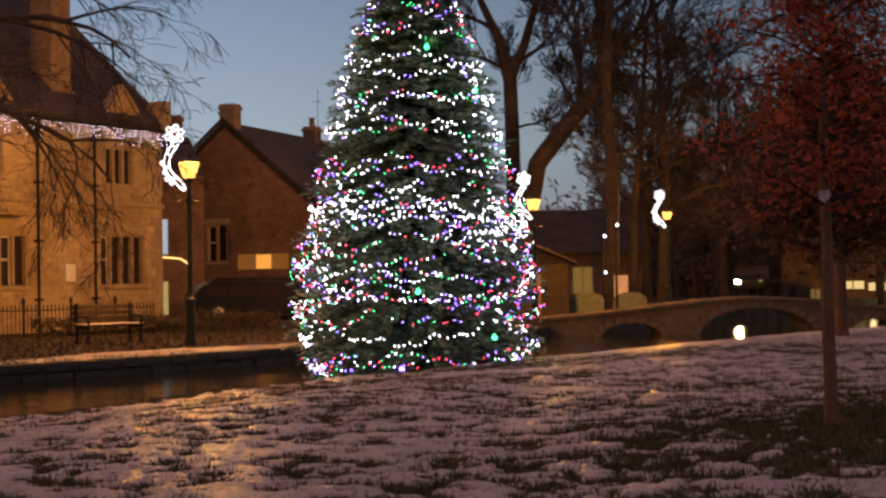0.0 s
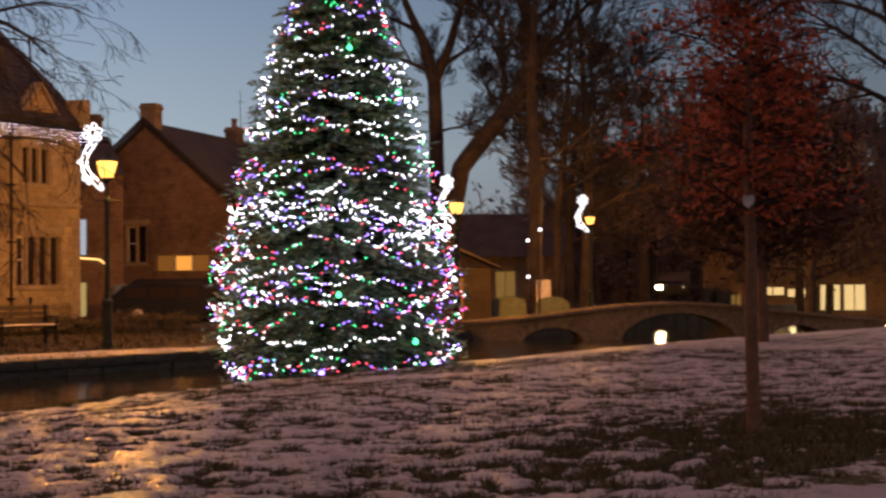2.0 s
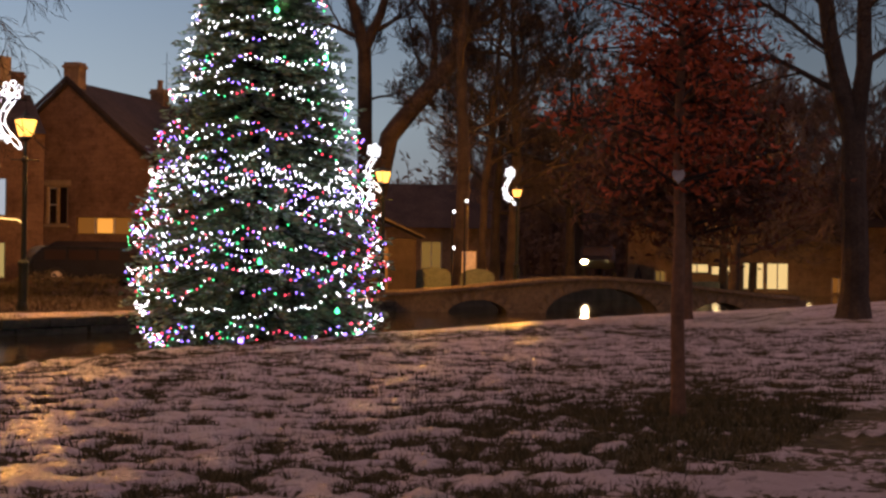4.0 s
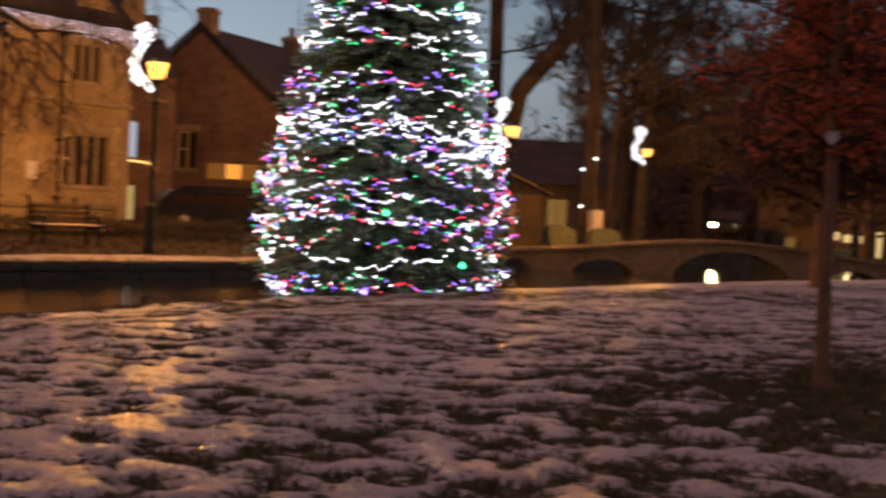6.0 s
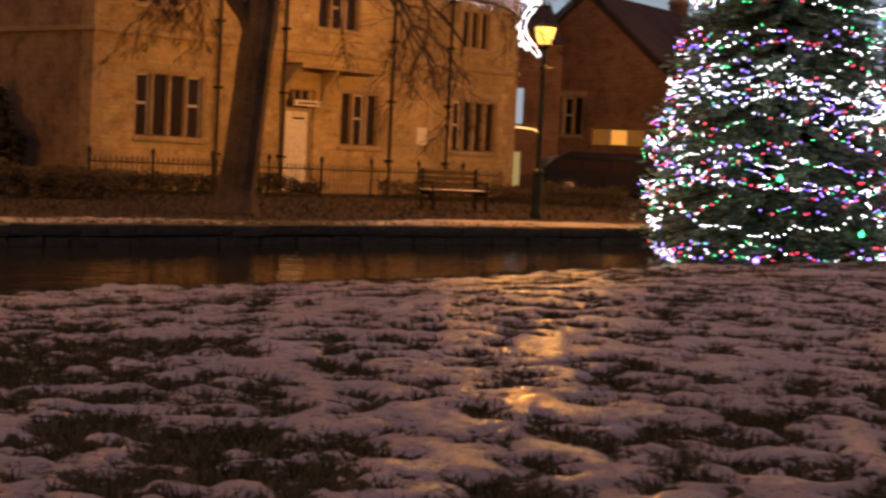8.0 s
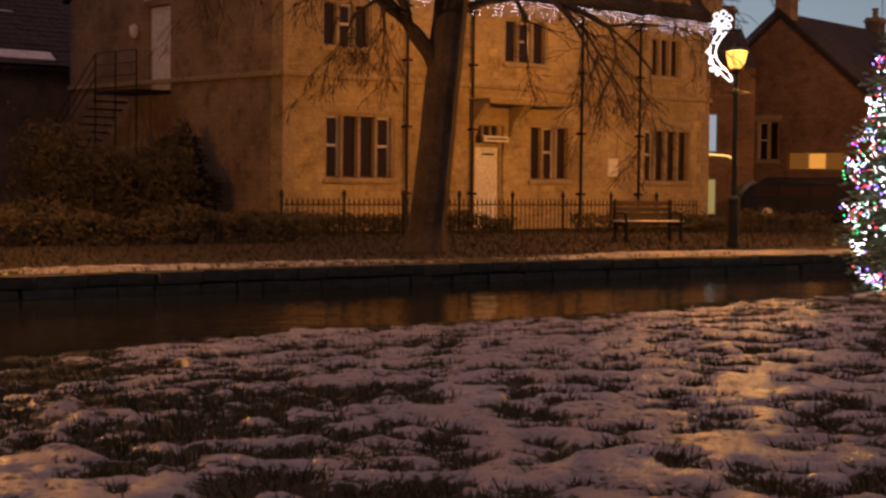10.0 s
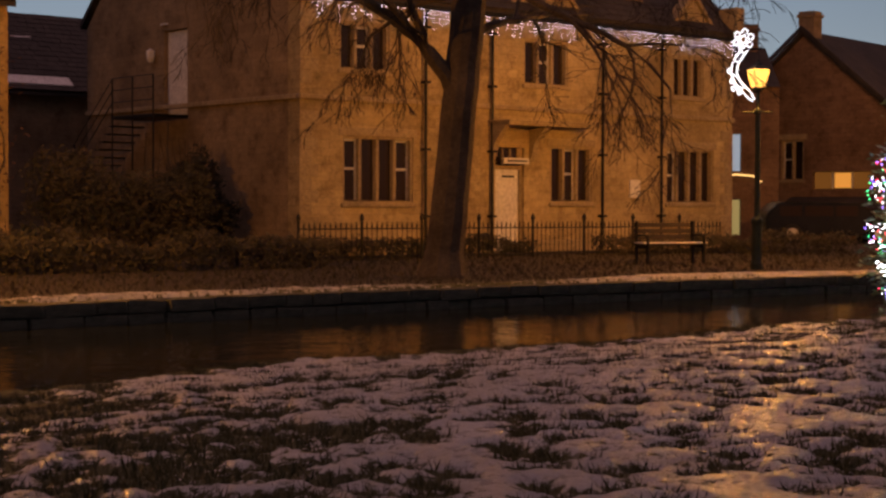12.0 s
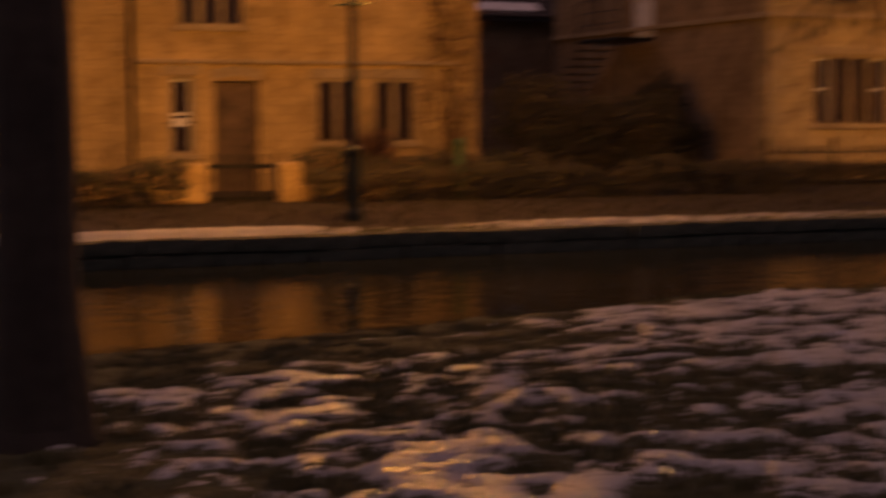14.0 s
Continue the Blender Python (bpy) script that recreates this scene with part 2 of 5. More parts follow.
# ---- mesh helpers ----
def part(name, bm, material, parent=None, label=""):
    me = bpy.data.meshes.new(name)
    if isinstance(bm, tuple):
        me.from_pydata(bm[0], [], bm[1])
    else:
        bm.to_mesh(me)
        bm.free()
    me.materials.append(material)
    ob = new(name, me)
    if parent is not None:
        ob.parent = parent
    if label:
        tagged(ob, label)
    return ob


def thing(name, label, category, at=(0, 0, 0), turn=0.0, group="", kind=""):
    ob = new(name)
    ob.matrix_basis = pose(*at, 0, 0, turn)
    return tagged(ob, label, category, group, kind)


def boxes(items, bevel=0.0):
    """A bmesh of boxes (x0, x1, y0, y1, z0, z1)."""
    bm = bmesh.new()
    for x0, x1, y0, y1, z0, z1 in items:
        m = Matrix.LocRotScale(((x0 + x1) / 2, (y0 + y1) / 2, (z0 + z1) / 2), None, (x1 - x0, y1 - y0, z1 - z0))
        bmesh.ops.create_cube(bm, size=1, matrix=m)
    if bevel:
        bmesh.ops.bevel(bm, geom=bm.edges[:], offset=bevel, segments=1, affect="EDGES")
    return bm


def prism(profile, axis, a, b):
    """Extrude a closed outline of (u, v) along an axis: 'x' uses (y, z), 'y' uses (x, z)."""
    bm = bmesh.new()
    ends = []
    for w in (a, b):
        ends.append([bm.verts.new((w, u, v) if axis == "x" else (u, w, v)) for u, v in profile])
    n = len(profile)
    bm.faces.new(ends[0][::-1])
    bm.faces.new(ends[1])
    for i in range(n):
        bm.faces.new((ends[0][i], ends[0][(i + 1) % n], ends[1][(i + 1) % n], ends[1][i]))
    bmesh.ops.recalc_face_normals(bm, faces=bm.faces[:])
    return bm


def lathe(profile, sides=12):
    """Turn (radius, z) pairs round the z axis."""
    bm = bmesh.new()
    rings = [[bm.verts.new((r * math.cos(2 * math.pi * k / sides), r * math.sin(2 * math.pi * k / sides), z)) for k in range(sides)] for r, z in profile]
    for a, b in zip(rings, rings[1:]):
        for k in range(sides):
            bm.faces.new((a[k], a[(k + 1) % sides], b[(k + 1) % sides], b[k]))
    bm.faces.new(rings[0][::-1])
    bm.faces.new(rings[-1])
    return bm


def tubes(paths, sides=5):
    """Tapered tubes along paths of (point, radius), as plain vertices and faces."""
    vs, fs = [], []
    for path in paths:
        base = len(vs)
        for i, (p, r) in enumerate(path):
            a, b = path[max(i - 1, 0)][0], path[min(i + 1, len(path) - 1)][0]
            d = (Vector(b) - Vector(a)).normalized()
            u = d.orthogonal().normalized()
            w = d.cross(u)
            for k in range(sides):
                g = 2 * math.pi * k / sides
                vs.append(tuple(Vector(p) + r * (math.cos(g) * u + math.sin(g) * w)))
        n = len(path)
        for i in range(n - 1):
            for k in range(sides):
                q = (k + 1) % sides
                fs.append((base + i * sides + k, base + i * sides + q, base + (i + 1) * sides + q, base + (i + 1) * sides + k))
        fs.append(tuple(base + k for k in range(sides))[::-1])
        fs.append(tuple(base + (n - 1) * sides + k for k in range(sides)))
    return vs, fs


def pierced(u0, u1, v0, v1, holes, thick, axis, at):
    """A wall of real thickness with openings through it. axis 'y': the wall runs along x with its outer face at y = at."""
    us = sorted({u0, u1, *[h[0] for h in holes], *[h[1] for h in holes]})
    vs = sorted({v0, v1, *[h[2] for h in holes], *[h[3] for h in holes]})
    solid = {}
    for i in range(len(us) - 1):
        for j in range(len(vs) - 1):
            cu, cv = (us[i] + us[i + 1]) / 2, (vs[j] + vs[j + 1]) / 2
            solid[i, j] = not any(h[0] < cu < h[1] and h[2] < cv < h[3] for h in holes)
    bm = bmesh.new()
    cache = {}

    def vert(i, j, k):
        if (i, j, k) not in cache:
            w = at + k * thick
            cache[i, j, k] = bm.verts.new((us[i], w, vs[j]) if axis == "y" else (w, us[i], vs[j]))
        return cache[i, j, k]
    for (i, j), s in solid.items():
        if not s:
            continue
        for k in (0, 1):
            bm.faces.new((vert(i, j, k), vert(i + 1, j, k), vert(i + 1, j + 1, k), vert(i, j + 1, k)))
        for di, dj, e in ((-1, 0, ((i, j), (i, j + 1))), (1, 0, ((i + 1, j), (i + 1, j + 1))), (0, -1, ((i, j), (i + 1, j))), (0, 1, ((i, j + 1), (i + 1, j + 1)))):
            if not solid.get((i + di, j + dj), False):
                (a, b), (c, d) = e
                bm.faces.new((vert(a, b, 0), vert(c, d, 0), vert(c, d, 1), vert(a, b, 1)))
    bmesh.ops.recalc_face_normals(bm, faces=bm.faces[:])
    return bm


# ---- lie of the land ----
def smooth(a, b, x):
    t = np.clip((x - a) / (b - a), 0, 1)
    return t * t * (3 - 2 * t)


def value_noise(x, y, cell, seed):
    """Smooth value noise on a lattice, for arrays."""
    xs, ys = x / cell + 1000, y / cell + 1000
    xi, yi = np.floor(xs).astype(np.int64), np.floor(ys).astype(np.int64)
    fx, fy = xs - xi, ys - yi
    fx, fy = fx * fx * (3 - 2 * fx), fy * fy * (3 - 2 * fy)

    def h(a, b):
        n = (a * 374761393 + b * 668265263 + seed * 1442695041) & 0x7FFFFFFF
        n = ((n ^ (n >> 13)) * 1274126177) & 0x7FFFFFFF
        return ((n ^ (n >> 16)) & 0xFFFF) / 65535.0
    top = h(xi, yi) * (1 - fx) + h(xi + 1, yi) * fx
    low = h(xi, yi + 1) * (1 - fx) + h(xi + 1, yi + 1) * fx
    return top * (1 - fy) + low * fy


WATER = -0.23
NEAR_X, NEAR_Y = (-80, 1, 3.5, 6, 8, 11, 14, 20, 28, 36, 47, 60, 120), (9, 11.3, 11.9, 12.3, 13.0, 13.3, 13.2, 13.5, 13.5, 13.2, 11.8, 10.5, 4)
FAR_X, FAR_Y = (-80, 0, 5.5, 11, 16, 20, 25, 30, 38, 45.6, 60, 120), (18, 20.8, 21.6, 21.6, 21.5, 21.4, 20.9, 20.2, 20.4, 21.8, 21.5, 17)


def near_edge(x):
    return np.interp(x, NEAR_X, NEAR_Y)


def far_edge(x):
    return np.interp(x, FAR_X, FAR_Y)


def land(x, y):
    """Height of the ground and thickness of the snow on it, without fine relief."""
    x, y = np.asarray(x, float), np.asarray(y, float)
    q = near_edge(x) - y + 0.5 * (value_noise(x, y, 1.6, 5) - 0.5)
    up = 0.3 * smooth(0, 5.5, q) + 0.03 * np.clip(q - 7, 0, 6) * smooth(6, 10, x)
    up = up * (0.5 + 0.5 * smooth(0, 6, x))
    near = np.where(q > 0, up, np.maximum(-0.9, 0.55 * q))
    f = y - far_edge(x)
    far = 0.12 + 0.025 * np.clip(f, 0, 8)
    return np.where(f > 0, far, near), q, f


def clumps(x, y):
    """Tussock pattern: metre-wide patches and hand-wide lumps."""
    big = value_noise(x, y, 1.7, 1) * 0.4 + value_noise(x, y, 0.42, 2) * 0.6
    small = value_noise(x, y, 0.19, 3) * 0.4 + value_noise(x + 0.4 * y, y, 0.11, 4) * 0.36 + value_noise(x, y + 0.3 * x, 0.065, 6) * 0.24
    return big, small


def snow_cover(x, y, big, small):
    return 0.495 + 0.5 * (big - 0.5) + 1.4 * (small - 0.5)


def build_ground():
    def axis(lo, hi, step, far):
        mid = np.arange(lo, hi, step)
        grow = np.cumsum(0.25 * 1.22 ** np.arange(40))
        grow = grow[grow < far]
        return np.concatenate([(lo - grow)[::-1], mid, hi + grow])
    xs = axis(2.0, 27.0, 0.04, 1500)
    ys = np.concatenate([axis(2.0, 14.5, 0.04, 1500)])
    ys = np.unique(np.concatenate([ys[ys < 16.5], np.arange(16.5, 34, 0.25), 34 + np.cumsum(0.4 * 1.22 ** np.arange(33))]))
    X, Y = np.meshgrid(xs, ys)
    # the row of vertices nearest to the far wall is drawn onto its face
    Z, q, f = land(X, Y)
    big, small = clumps(X, Y)
    snow = snow_cover(X, Y, big, small)
    near = f < 0
    snow = np.where(near, snow * smooth(-0.05, 0.5, q), 0)
    # melted turf round the young tree and beneath the tree in the foreground
    snow -= 0.42 * np.exp(-(((X - 10.1) / 2.2) ** 2 + ((Y - 2.5) / 1.5) ** 2))
    snow -= 0.5 * np.exp(-(((X - 2.2) / 0.85) ** 2 + ((Y - 7.3) / 1.9) ** 2))
    snow -= 0.14 * np.exp(-(((X - 5.0) / 1.4) ** 2 + ((Y - 8.0) / 1.3) ** 2))
    snow -= 0.1 * np.exp(-(((X - 7.3) / 1.3) ** 2 + ((Y - 8.8) / 1.2) ** 2))
    snow -= 0.5 * smooth(8.0, 5.5, X) * smooth(9.4, 10.6, Y)
    snow -= 0.05 * (1 - smooth(4.0, 9.0, X))
    snow += 0.05 * smooth(9.0, 13.0, X)
    strip = (0.5 + 0.9 * (value_noise(X, Y, 2.5, 8) - 0.35) + 0.4 * (small - 0.5)) * smooth(1.5, 0.35, f)
    snow = np.where(f > 0, strip, snow)
    snow = np.clip(snow, 0, 1)
    lump = np.where(near & (q > -0.2), 0.022 * smooth(0.35, 0.6, snow) + 0.06 * (small - 0.5) + 0.025 * (big - 0.5), 0.0)
    lump = np.where(f > 0, 0.05 * smooth(0.3, 0.7, snow) + 0.02 * small, lump)
    Z = Z + lump
    r = np.hypot(X - 30, Y - 20)
    Z = Z + 26 * smooth(180, 900, r)
    me = bpy.data.meshes.new("ground")
    nx, ny = len(xs), len(ys)
    idx = np.arange(nx * ny).reshape(ny, nx)
    quads = np.stack([idx[:-1, :-1], idx[:-1, 1:], idx[1:, 1:], idx[1:, :-1]], -1).reshape(-1, 4)
    me.vertices.add(nx * ny)
    me.vertices.foreach_set("co", np.stack([X, Y, Z], -1).reshape(-1).astype(np.float32))
    me.loops.add(quads.size)
    me.loops.foreach_set("vertex_index", quads.reshape(-1).astype(np.int32))
    me.polygons.add(len(quads))
    me.polygons.foreach_set("loop_start", np.arange(0, quads.size, 4, dtype=np.int32))
    me.polygons.foreach_set("use_smooth", np.ones(len(quads), bool))
    at = me.attributes.new("snow", "FLOAT", "POINT")
    at.data.foreach_set("value", snow.reshape(-1).astype(np.float32))
    # weight of the painted dimming: full beyond the far edge
    at = me.attributes.new("bank_dim", "FLOAT", "POINT")
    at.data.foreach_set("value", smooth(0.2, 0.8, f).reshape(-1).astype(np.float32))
    me.update()
    me.materials.append(M_GROUND)
    return tagged(new("ground", me), "patchy thawing snow over winter grass beside a river", "ground", kind="structure")


build_ground()
bm = bmesh.new()
bmesh.ops.create_grid(bm, x_segments=1, y_segments=1, size=1, matrix=Matrix.LocRotScale((20, 17, WATER), None, (140, 14, 1)))
tagged(part("water", bm, M_WATER), "dark shallow river water with lamp reflections", "river", kind="structure")


def height(x, y):
    return float(land(np.array([x]), np.array([y]))[0][0])


# ---- trees ----
def limb_paths(rng, p, d, length, r, level, levels, out, bend=0.16, lift=0.1, thin=0.006, kids=(7, 6, 5, 4, 3)):
    """One limb with its branches and twigs; out collects the paths by level."""
    n = (0, 8, 6, 5, 4, 3, 3)[level]
    curl = Vector((rng.gauss(0, 1), rng.gauss(0, 1), rng.gauss(0, 0.6))) * bend * 0.5
    path, ways = [(p.copy(), r)], [d.copy()]
    for i in range(n):
        if rng.random() < 0.3:
            curl = -curl
        d = (d + curl + Vector((rng.gauss(0, bend * 0.6), rng.gauss(0, bend * 0.6), rng.gauss(0, bend * 0.5) + lift / n))).normalized()
        p = p + d * (length / n)
        path.append((p.copy(), max(thin, r * (1 - 0.8 * (i + 1) / n))))
        ways.append(d.copy())
    out.setdefault(level, []).append(path)
    if level >= levels:
        return
    count = kids[level - 1]
    turn = rng.uniform(0, 6.28)
    for k in range(count):
        t = 0.22 + 0.78 * (k + rng.random()) / count
        i = min(n, max(1, round(t * n)))
        q, qr = path[i]
        w = ways[i]
        u = w.orthogonal().normalized()
        turn += 2.4 + rng.uniform(-0.5, 0.5)
        side = (u * math.cos(turn) + w.cross(u) * math.sin(turn))
        open_up = rng.uniform(0.45, 1.0)
        nd = (w + side * open_up + Vector((0, 0, 0.12))).normalized()
        limb_paths(rng, q, nd, length * rng.uniform(0.45, 0.68) * (1.1 - 0.35 * t), max(thin, min(qr * 0.75, r * 0.5)), level + 1, levels, out, bend, lift, thin, kids)


def bare_tree(seed, at, label, stems, limbs, facing, levels=5, thin=0.008, bend=0.16, bark=None, group="", near=True, kids=(7, 6, 5, 4, 3), scale=1.0):
    """A leafless tree. stems: lists of (sideways, height, radius); limbs: (stem, height, azimuth, elevation, length, radius, lift),
    sideways and azimuth counted from the direction 90 degrees right of facing."""
    rng = random.Random(seed)
    root = thing("bare_tree", label, "tree", (at[0], at[1], height(*at)), facing - 90, group)
    paths = []
    stems = [[(a * scale, z * scale, r * scale) for a, z, r in stem] for stem in stems]
    limbs = [(k, z * scale, az, el, ln * scale, r * scale, lift) for k, z, az, el, ln, r, lift in limbs]
    for k, stem in enumerate(stems):
        path = []
        for (a, z0, r0), (b, z1, r1) in zip(stem, stem[1:]):
            for i in range(4):
                t = i / 4
                path.append((Vector((a + (b - a) * t + rng.gauss(0, 0.04 * r0), rng.gauss(0, 0.04 * r0), z0 + (z1 - z0) * t)), r0 + (r1 - r0) * t))
        path.append((Vector((stem[-1][0], 0, stem[-1][1])), stem[-1][2]))
        if k == 0:
            path = [(path[0][0] + Vector((0, 0, -0.15)), path[0][1] * 1.55), (path[0][0] + Vector((0, 0, 0.1)), path[0][1] * 1.25)] + [q for q in path if q[0].z > 0.35]
        paths.append(path)
        part("trunk", tubes([path], 12), bark or M_BARK, root)
    out = {}
    for k, z, az, el, ln, r, lift in limbs:
        q = min(paths[k], key=lambda e: abs(e[0].z - z))[0]
        a, e = radians(az), radians(el)
        limb_paths(rng, q.copy(), Vector((math.cos(a) * math.cos(e), math.sin(a) * math.cos(e), math.sin(e))), ln, r, 1, levels, out, bend, lift, thin, kids)
    for path in out.get(1, []):
        part("limb", tubes([path], 8), bark or M_BARK, root)
    if near:
        for path in out.get(2, []):
            part("branch", tubes([path], 5), bark or M_BARK, root)
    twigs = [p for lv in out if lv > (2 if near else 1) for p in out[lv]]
    tagged(part("twigs", tubes(twigs, 3), M_TWIG if near else M_HAZETWIG, root), kind="stuff")
    return root


def ring_limbs(rng, stem, z0, z1, count, ln, r, el=(25, 60), lift=0.5):
    """Limbs spaced round a stem between two heights, shorter towards the top."""
    out = []
    for k in range(count):
        t = k / max(1, count - 1)
        out.append((stem, z0 + (z1 - z0) * t, k * 137.5 + rng.uniform(-25, 25), rng.uniform(*el) + 15 * t, ln * (1 - 0.4 * t) * rng.uniform(0.8, 1.15), r * (1 - 0.45 * t), lift))
    return out


def leaf_cloud(rng, points, size, spread, count):
    """Many small folded leaves round points, as plain vertices and faces."""
    vs, fs = [], []
    for p in points:
        for _ in range(count):
            c = Vector(p) + Vector((rng.gauss(0, spread), rng.gauss(0, spread), rng.gauss(0, spread)))
            a = Vector((rng.gauss(0, 1), rng.gauss(0, 1), rng.gauss(0, 1))).normalized()
            b = a.orthogonal().normalized()
            s = size * rng.uniform(0.6, 1.3)
            n = a.cross(b) * s * 0.25
            k = len(vs)
            vs += [tuple(c - a * s), tuple(c + b * s * 0.5 + n), tuple(c + a * s), tuple(c - b * s * 0.5 + n)]
            fs += [(k, k + 1, k + 2), (k, k + 2, k + 3)]
    return vs, fs


# ---- river wall and bridge ----
def river_wall():
    root = thing("river_wall", "low dark mossy stone wall retaining the far river bank", "wall", kind="structure")
    rng = random.Random(4)
    kinds = []
    for k in range(6):
        bm = boxes([(-0.5, 0.5, -0.5, 0.5, -0.5, 0.5)])
        bmesh.ops.bevel(bm, geom=bm.edges[:], offset=0.06, segments=1, affect="EDGES")
        for v in bm.verts:
            v.co += Vector((rng.uniform(-0.03, 0.03), rng.uniform(-0.06, 0.06), rng.uniform(-0.04, 0.04)))
        me = bpy.data.meshes.new("stone")
        bm.to_mesh(me)
        bm.free()
        me.materials.append(M_WALL)
        kinds.append(me)
    core = bmesh.new()
    # past x = 48 an added raised run keeps the bridge arches dark
    xs = np.arange(-6, 80, 1.0)
    rows = [[core.verts.new((x, float(far_edge(x)) - 0.22 + d, z + (0.35 if x > 48 and z > 0 else 0))) for x in xs] for d, z in ((0, -1), (0, 0.1), (0.42, 0.1), (0.42, -1))]
    for a, b in zip(rows, rows[1:]):
        for i in range(len(xs) - 1):
            core.faces.new((a[i], a[i + 1], b[i + 1], b[i]))
    part("core", core, M_WALL, root)
    for course, (z, h) in enumerate(((-0.38, 0.2), (-0.18, 0.19), (0.02, 0.19))):
        x = 1.0 + 0.2 * course
        while x < 46.5:
            w = rng.uniform(0.42, 0.85)
            c = x + w / 2
            ob = new("stone", rng.choice(kinds))
            slope = math.degrees(math.atan2(float(far_edge(c + 0.5) - far_edge(c - 0.5)), 1.0))
            ob.matrix_basis = pose(c, float(far_edge(c)) - 0.2 + rng.uniform(-0.03, 0.03), z + rng.uniform(-0.01, 0.01), 0, rng.uniform(-1.5, 1.5), slope) @ Matrix.Diagonal((w * 0.98, 0.3, h * 0.97, 1))
            ob.parent = root
            x += w


def bridge():
    """Low stone footbridge of three flat arches."""
    root = thing("footbridge", "low old stone footbridge with flat arches over the river", "bridge", (47.4, 18.7, 0), -60)
    # local x runs along the bridge, from the far bank to the near one
    holes = [(-2.0, -0.05, 0.5), (1.1, 4.75, 0.92), (5.8, 7.6, 0.5)]
    depth, z0, lo, hi = 1.0, -0.95, -8.0, 9.5

    def deck(u):
        return 0.2 + 0.62 * math.exp(-((u - 2.9) / 4.6) ** 2)

    def soffit(u):
        for a, b, rise in holes:
            if a < u < b:
                t = (u - (a + b) / 2) / ((b - a) / 2)
                return -0.34 + rise * math.sqrt(max(0, 1 - t * t))
        return z0
    us = sorted({lo, hi, *[round(v, 3) for v in np.arange(lo, hi, 0.125)], *[h[0] + 0.001 for h in holes], *[h[1] - 0.001 for h in holes], *[h[0] for h in holes], *[h[1] for h in holes]})
    bm = bmesh.new()
    grid = [[bm.verts.new((u, w, z)) for w, z in ((-depth, soffit(u)), (-depth, deck(u)), (depth, deck(u)), (depth, soffit(u)))] for u in us]
    for a, b in zip(grid, grid[1:]):
        for k in range(4):
            bm.faces.new((a[k], b[k], b[(k + 1) % 4], a[(k + 1) % 4]))
    bmesh.ops.recalc_face_normals(bm, faces=bm.faces[:])
    part("body", bm, M_BRIDGE, root)
    for a, b, rise in holes:
        n = max(9, int((b - a) / 0.24))
        for k in range(n):
            g = math.pi * (k + 0.5) / n
            c, s = math.cos(g), math.sin(g)
            ru, rz = (b - a) / 2, rise
            vo = part("voussoir", boxes([(-0.1, 0.1, -0.04, 0.04, -0.16, 0.16)], 0.015), M_BRIDGE, root)
            vo.matrix_basis = pose((a + b) / 2 - (ru + 0.15) * c, -depth - 0.02, -0.34 + (rz + 0.15) * s, 0, math.degrees(math.atan2(c * rz, s * ru)) * -1, 0)
    for side in (-depth, depth):
        bm = bmesh.new()
        ring = [[bm.verts.new((u, side + w, deck(u) + z)) for w, z in ((-0.16, 0.002), (-0.16, 0.1), (0.16, 0.1), (0.16, 0.002))] for u in us[::4]]
        for p, q in zip(ring, ring[1:]):
            for k in range(4):
                bm.faces.new((p[k], q[k], q[(k + 1) % 4], p[(k + 1) % 4]))
        bmesh.ops.recalc_face_normals(bm, faces=bm.faces[:])
        part("coping", bm, M_BRIDGE, root, "flat coping stones along the edge")


river_wall()
bridge()


# ---- street lamps with light motifs ----
def street_lamp(at, top, label, size=1.0):
    z = height(*at)
    root = thing("street_lamp", label, "street lamp", (at[0], at[1], z), 20, "street lamps along the river")
    h = top - z
    part("post", lathe([(0.14, -0.05), (0.14, 0.12), (0.11, 0.2), (0.11, 0.95), (0.13, 1.0), (0.13, 1.06), (0.065, 1.12), (0.055, h - 0.75), (0.085, h - 0.72), (0.085, h - 0.66), (0.045, h - 0.6), (0.04, h - 0.26)], 12), M_GREENIRON, root)
    part("ladder_bar", lathe([(0.018, -0.3), (0.018, 0.3)], 6), M_GREENIRON, root).matrix_basis = pose(0, 0, h - 0.69, 90, 0, 20)
    part("cradle", lathe([(0.04, h - 0.28), (0.15, h - 0.2), (0.15, h - 0.18), (0.04, h - 0.2)], 4), M_GREENIRON, root)
    w = size
    glass = part("lantern_glass", lathe([(0.15 * w, h - 0.17 * w), (0.25 * w, h + 0.17 * w), (0.02, h + 0.18 * w)], 4), M_GLOW, root, "glowing orange lantern glass")
    glass.visible_shadow = False
    for k in range(4):
        g = math.pi / 2 * k
        c, s = math.cos(g), math.sin(g)
        part("glazing_bar", tubes([[((0.152 * w * c, 0.152 * w * s, h - 0.18 * w), 0.009), ((0.256 * w * c, 0.256 * w * s, h + 0.19 * w), 0.009)]], 5), M_GREENIRON, root)
    part("hood", lathe([(0.27 * w, h + 0.185 * w), (0.26 * w, h + 0.2 * w), (0.1 * w, h + 0.28 * w), (0.08 * w, h + 0.32 * w), (0.04 * w, h + 0.34 * w), (0.015 * w, h + 0.4 * w)], 4), M_GREENIRON, root)
    li = bpy.data.lights.new("lantern", "POINT")
    li.energy, li.color, li.shadow_soft_size = LAMP_POWER, SODIUM, 0.16
    lo = new("lantern_light", li)
    lo.matrix_basis = pose(0, 0, h)
    lo.parent = root
    return root


